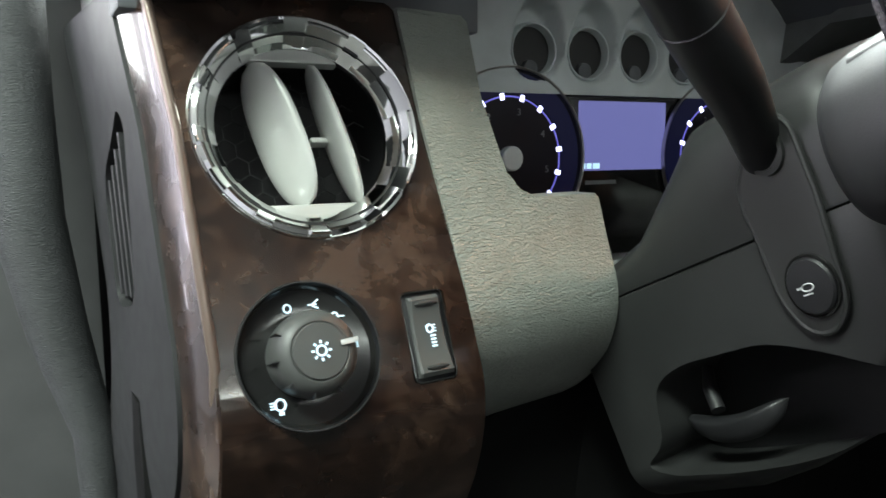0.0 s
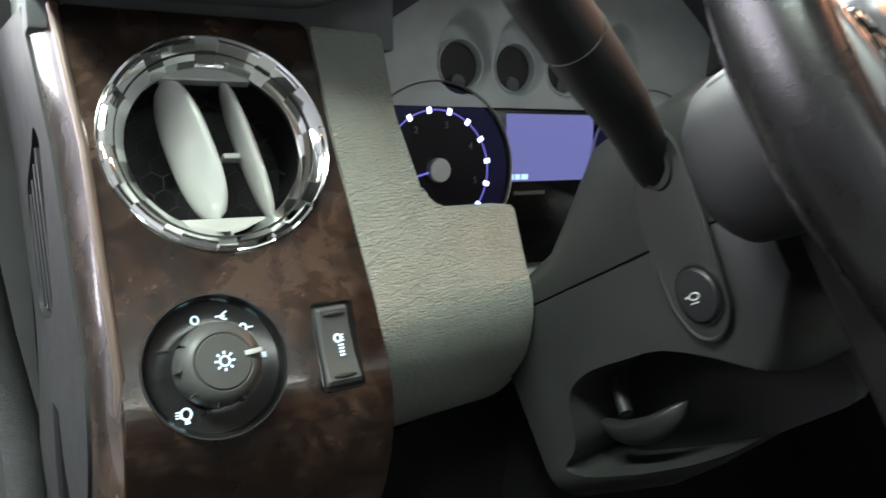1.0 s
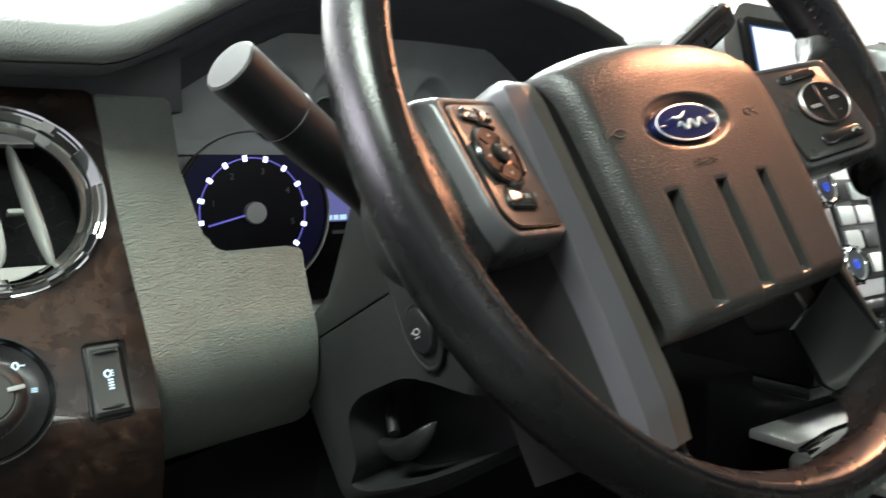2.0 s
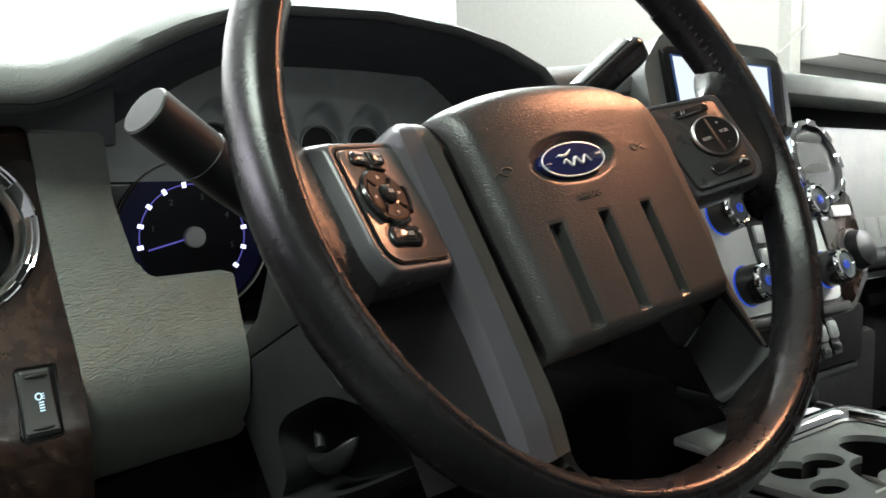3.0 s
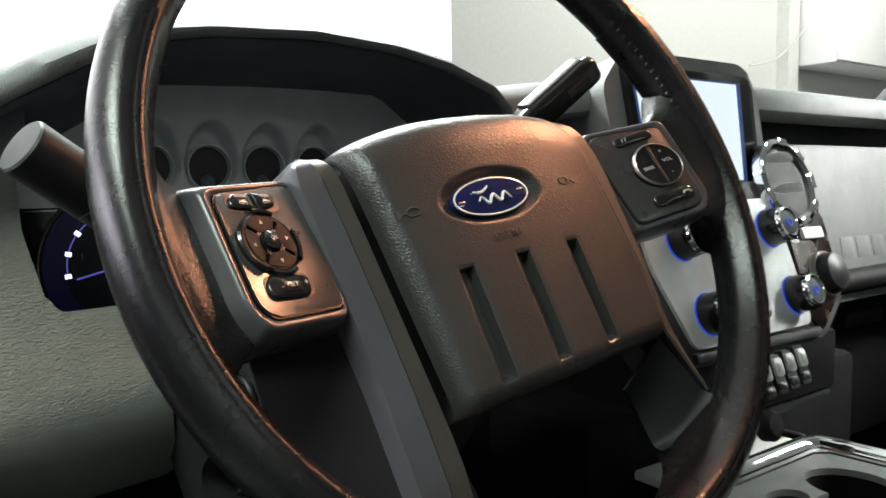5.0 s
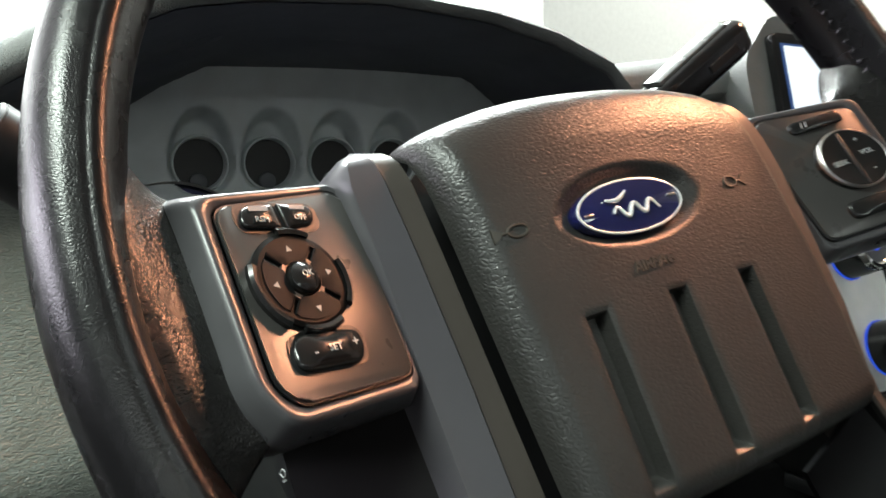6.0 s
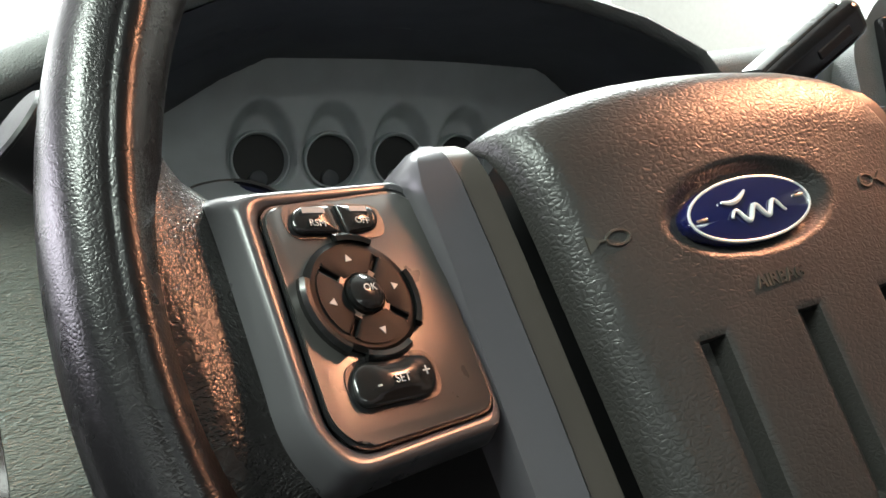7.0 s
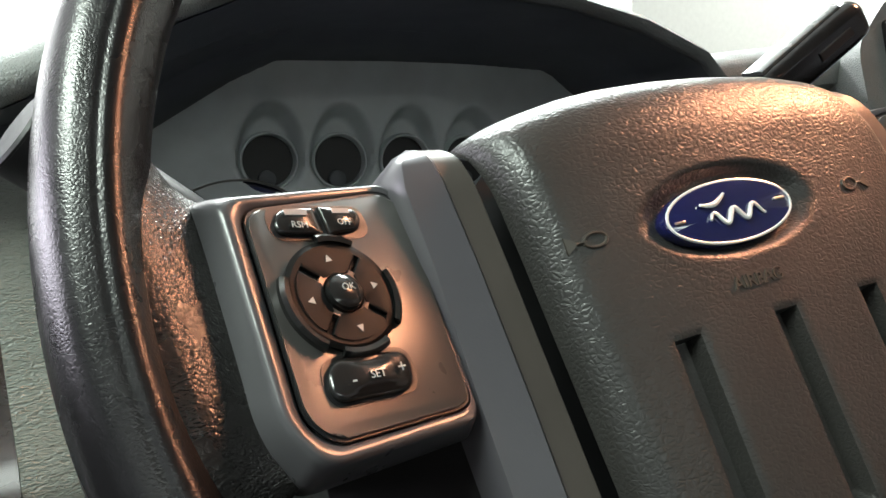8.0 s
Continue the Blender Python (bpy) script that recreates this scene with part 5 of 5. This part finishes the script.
part("rib", tube([Vector(spath[-2]) + Vector((-0.004, -0.004, 0.0125)), Vector(spath[-1]) + Vector((0.012, -0.002, 0.0040))], 0.0022, 8), GREY, stalk)

shifter = thing("gear_shifter", Z0, "black column gear shift lever with a glossy flat grip", "gear shifter")
part("arm", tube([(0.075, 0.165, 1.430), (0.110, 0.155, 1.462), (0.150, 0.146, 1.496)], 0.0075, 16), DARK, shifter)
g0, g1 = Vector((0.138, 0.147, 1.4865)), Vector((0.2155, 0.139, 1.5455))
along = (g1 - g0).normalized()
across = Vector((0, -1, 0)) - along * along.dot(Vector((0, -1, 0)))
across.normalize()
over = along.cross(across)
over = over if over.z > 0 else -over
SECTION = rounded([(-0.0115, -0.0095), (0.0120, -0.0105), (0.0120, 0.0065), (0.0075, 0.0110), (-0.0115, 0.0110)], [0.004, 0.004, 0.003, 0.003, 0.005], 4)
GROW = ((0.0, 0.55), (0.06, 0.72), (0.16, 0.90), (0.35, 1.0), (0.85, 1.04), (0.94, 1.00), (0.975, 0.93), (1.0, 0.78))
gr = part("grip", loft([[g0.lerp(g1, t) + across * x * k + over * y * k for x, y in SECTION] for t, k in GROW]), GLOSS, shifter, "glossy black flat-sided grip", angle=35)
part("grip_inlay", loft([[g0.lerp(g1, t) + across * x + over * y for x, y in ((-0.0085, 0.0090), (0.0066, 0.0090), (0.0066, 0.0122), (0.0056, 0.0128), (-0.0075, 0.0128), (-0.0085, 0.0120))] for t in (0.28, 0.5, 0.7, 0.90)]), GRIP, gr, "grey inlay along the grip")
part("grip_button", loft([[g0.lerp(g1, t) + across * (0.0112 + x) + over * y for x, y in ((0.0, -0.0045), (0.0020, -0.0035), (0.0020, 0.0010), (0.0, 0.0020))] for t in (0.60, 0.65, 0.80, 0.85)]), BLACK, gr, "small black button in the grip's side")

# ---- centre stack ----
MS = basis((0.405, 0.170 - 0.36 * 0.125, 1.375), (1, 0, 0), LEAN_V, LEAN_N)
stack = thing("centre_stack", MS, "silver centre stack with climate controls and switches", "control panel")
part("surround", prism(rounded([(-0.145, 0.085), (0.165, 0.085), (0.172, -0.040), (0.110, -0.080), (-0.110, -0.080), (-0.135, -0.030)], 0.012), -0.06, -0.004, 0.004), DARK, stack, "dark grey surround")
part("face_panel", prism(rounded([(-0.128, 0.062), (0.080, 0.066), (0.086, 0.010), (0.090, -0.064), (-0.096, -0.066), (-0.125, 0.010)], 0.010), -0.006, 0.0, 0.0016), SILVER, stack, "pale silver painted panel")
part("lower_edge", rbox(0.20, 0.010, 0.012, 0.003, (0.0, -0.073, -0.004)), DARK, stack)
part("key_field", prism(oblong(0.066, 0.094, 0.008, (-0.008, -0.004)), -0.001, 0.0014, 0.0008), DARK, stack, "dark panel of small keys")
for i in range(2):
    for j in range(4):
        part("key", prism(oblong(0.026, 0.017, 0.003, (-0.023 + 0.030 * i, 0.031 - 0.0225 * j)), 0.0012, 0.0040, 0.0010), SILVER if (i + j) % 3 else GREY, stack)
part("side_trim", prism(rounded([(0.096, 0.050), (0.170, 0.050), (0.166, -0.030), (0.104, -0.075), (0.092, -0.060)], 0.008), -0.012, -0.001, 0.002), WOOD, stack, "glossy trim beside the panel")
part("hazard_button", prism(oblong(0.038, 0.012, 0.002, (0.136, 0.026)), -0.002, 0.003, 0.001), SILVER, stack, "pale hazard button")


def control_knob(u, v):
    k = thing("control_knob", MS @ Matrix.Translation((u, v, 0)), "black rotary climate knob with chrome face and blue glow", "knob", "climate knobs")
    part("glow_ring", lathe([(0.0175, 0.0), (0.0193, 0.0), (0.0193, 0.0012), (0.0175, 0.0012)], 40, closed=True), LIT_BLUE, k, "glowing blue ring")
    part("body", lathe([(0.0184, 0.0), (0.0182, 0.010), (0.0174, 0.0190), (0.0160, 0.0200)], 40), GLOSS, k, "black knob barrel")
    part("bezel", lathe([(0.0118, 0.0198), (0.0122, 0.0222), (0.0138, 0.0236), (0.0158, 0.0230), (0.0170, 0.0205), (0.0172, 0.0185)], 40, closed=True), CHROME, k, "wide chrome bezel")
    for j in range(8):
        a = radians(45 * j + 12)
        part("notch", rbox(0.0030, 0.0022, 0.0030, 0.0005, (0.0163 * math.cos(a), 0.0163 * math.sin(a), 0.0212), turn=Matrix.Rotation(a, 4, "Z")), GLOSS, k)
    part("face", lathe([(0.0122, 0.0200), (0.0116, 0.0212), (0.0, 0.0222)], 32), KNOBFACE, k, "slate grey knob face")
    part("symbol", join(ring_icon(0.0036, 0.0036, 0.0007), rbox(0.0030, 0.0014, 0.0006)), LIT_BLUE, k, m=Matrix.Translation((0, 0, 0.0226)))
    return k


first_knob = control_knob(-0.078, 0.030)
for u, v in ((-0.067, -0.038), (0.062, 0.034), (0.072, -0.034)):
    copy_thing(first_knob, MS @ Matrix.Translation((u, v, 0)))

MV = basis((0.522, 0.152, 1.452), Vector((1, 0, 0)), LEAN_V, LEAN_N)
cvent = thing("air_vent", MV, "round chrome-ringed centre air vent with grey vanes", "air vent")
part("ring", lathe([(0.0375, -0.006), (0.0380, 0.003), (0.0415, 0.0058), (0.0470, 0.0035), (0.0485, -0.004)], 64, closed=True), CHROME, cvent, "polished chrome ring")
for k in range(9):
    a = radians(40 * k)
    part("ring_facet", rbox(0.0075, 0.016, 0.0024, 0.0006, (0.0440 * math.cos(a), 0.0440 * math.sin(a), 0.0048), turn=Matrix.Rotation(a, 4, "Z")), CHROME, cvent)
part("barrel", lathe([(0.0398, 0.0), (0.0398, -0.04), (0.0, -0.04)], 48), BLACK, cvent)
for u in (-0.016, 0.018):
    rows = []
    for k in range(17):
        t = -1 + 2 * k / 16
        h = 0.022 * math.sqrt(max(0.0, 1 - abs(t) ** 2.5)) + 0.0008
        rows.append([(0.034 * t, u + 0.004 * math.cos(a) + 0.60 * h * math.sin(a), -0.008 + h * 0.6 * math.sin(a)) for a in (2 * math.pi * j / 14 for j in range(14))])
    part("vane", loft(rows), VANE, cvent, "grey vane")
outlet = thing("power_outlet", basis((0.542, 0.117, 1.358), (1, 0, 0), LEAN_V, LEAN_N), "black domed power outlet cover in the side trim", "outlet")
part("cover", lathe([(0.0215, -0.004), (0.0215, 0.006), (0.0185, 0.014), (0.010, 0.018), (0.0, 0.0185)], 40), BLACK, outlet)
part("rim", lathe([(0.0212, -0.003), (0.0218, 0.003), (0.0240, 0.003), (0.0246, -0.003)], 40, closed=True), CHROME_R, outlet)

# touch screen in its pod
MSC = basis((0.410, 0.178, 1.504), (1, 0, 0), Vector((0, 0.2425, 0.9701)), Vector((0, -0.9701, 0.2425)))
screen = thing("touch_screen", MSC, "bright dash touch screen in a grey pod", "screen")
part("pod", prism(rounded([(-0.122, -0.070), (0.108, -0.070), (0.122, 0.060), (0.100, 0.077), (-0.085, 0.077), (-0.122, 0.040)], 0.012), -0.13, -0.004, 0.006, 3), TOPL, screen, "grey pod")
part("bezel", prism(rounded([(-0.100, -0.062), (0.083, -0.062), (0.104, 0.052), (0.096, 0.060), (-0.096, 0.060)], 0.006), -0.006, 0.002, 0.002), GLOSS, screen, "glossy black bezel")
part("edge", prism([(-0.090, -0.053), (0.061, -0.053), (0.082, 0.052), (-0.088, 0.052)], 0.0, 0.0026), SCREEN_EDGE, screen)
part("display", prism([(-0.087, -0.051), (0.054, -0.051), (0.074, 0.050), (-0.085, 0.050)], 0.0, 0.0030), SCREEN, screen, "bright white display")

# small rocker switches in a row
for k in range(4):
    s = thing("toggle_switch", basis((0.392 + 0.0195 * k, 0.091, 1.277 + 0.0018 * k), (1, 0, 0), LEAN_V, LEAN_N), "small silver-tipped rocker switch under the stack", "switch", "rocker switches under the stack")
    part("rocker", prism(oblong(0.0150, 0.036, 0.002), -0.006, 0.002, 0.0012), BLACK, s)
    part("tip", pillow(oblong(0.0140, 0.0170, 0.004, (0, 0.0060)), 0.0015, 0.0050, 0.0020, 0.30), VANE, s)
    part("lower_tip", pillow(oblong(0.0130, 0.0080, 0.003, (0, -0.0110)), 0.0015, 0.0040, 0.0012, 0.30), DARK, s)
shelf = thing("switch_shelf", Matrix.Translation((0.42, 0.172, 1.270)), "shelf panel with small switches under the centre stack, darkened for shade", "panel")
part("body", rbox(0.24, 0.14, 0.062, 0.006, (0, 0, 0.004)), LOWER_SHADE, shelf)
part("lower_lip", rbox(0.236, 0.134, 0.012, 0.004, (0, 0.001, -0.033)), BLACK, shelf)

# ---- centre console ----
console = thing("centre_console", Matrix.Translation((0.40, -0.09, 0.85)), "grey centre console with black cup holders and chrome edging", "console")
OUTLINE = rounded([(-0.136, 0.192), (-0.112, 0.200), (0.098, 0.200), (0.116, 0.178), (0.120, -0.20), (-0.095, -0.20)], 0.010)
top_plate = part("top_plate", prism(OUTLINE, 0.334, 0.340, 0.0015), CONSOLE, console, "satin grey console top")
well = part("well", prism(OUTLINE, 0.0, 0.3335), SIDEW, console, "black wells under the console top")
ROUND = ((0.032, 0.121, 0.038, 0.92, 1.0), (-0.014, 0.082, 0.042, 1.0, 1.0), (-0.080, 0.143, 0.0215, 1.05, 0.85), (-0.040, 0.139, 0.0165, 1.3, 0.9), (-0.091, 0.107, 0.0190, 1.05, 0.62), (-0.034, 0.024, 0.036, 1.0, 1.0), (0.050, 0.040, 0.030, 1.0, 0.85))
for ob, low in ((top_plate, 0.32), (well, 0.275)):
    carve(ob, *[lathe([(0.0, low), (r, low), (r + 0.001, 0.35), (0.0, 0.35)], 40, (u, v, 0), sx, sy) for u, v, r, sx, sy in ROUND])
part("cup_insert", lathe([(0.0315, 0.279), (0.0330, 0.328), (0.0322, 0.3325), (0.0, 0.3330)], 40, (-0.0045, 0.0735, 0)), CONSOLE, console, "grey insert in a cup holder")
part("side_panel", prism([(-0.1365, 0.185), (-0.0965, -0.19), (-0.100, -0.19), (-0.1400, 0.185)], 0.0, 0.331, 0.001), GLOVE, console, "plain grey side panel")
part("chrome_edge", tube([(-0.118, 0.186, 0.341), (-0.060, 0.194, 0.3425), (0.086, 0.195, 0.3425), (0.102, 0.188, 0.3425), (0.108, 0.165, 0.342), (0.114, 0.10, 0.341), (0.117, -0.15, 0.340)], 0.0095, 20, 0.40), CHROME, console, "bright chrome edging")
part("inner_line", tube([(-0.122, 0.172, 0.3402), (-0.060, 0.180, 0.3404), (0.078, 0.181, 0.3404), (0.092, 0.172, 0.3404), (0.098, 0.10, 0.3404), (0.101, -0.15, 0.3404)], 0.0011, 8), BLACK, console)
part("front_tray", rbox(0.196, 0.052, 0.009, 0.003, (-0.003, 0.230, 0.3395)), SILVER, console, "pale tray ahead of the edging")
part("tray_end", rbox(0.010, 0.040, 0.030, 0.003, (0.100, 0.222, 0.334)), DARK, console)
cord = [(0.475 - 0.155 * t, -0.018 + 0.005 * t + 0.0015 * math.sin(5 * t), 1.1925) for t in (k / 12 for k in range(13))]
tagged(part("thin_cord", tube(cord, 0.0011, 6), CABLE), "thin pale cord lying across the console", "cord")
tagged(part("metal_clip", tube([(0.345, 0.008, 1.1925), (0.341, -0.006, 1.1935), (0.333, -0.026, 1.1925)], [0.0012, 0.0024, 0.0016], 10), CHROME_R), "small bright metal clip lying on the console", "clip")
tagged(part("transfer_knob", lathe([(0.013, 0.0), (0.014, 0.009), (0.010, 0.014), (0.0, 0.015)], 32), SIDEW, m=basis((0.375, 0.082, 1.240), (1, 0, 0), LEAN_V, LEAN_N)), "round black selector knob under the stack", "knob")
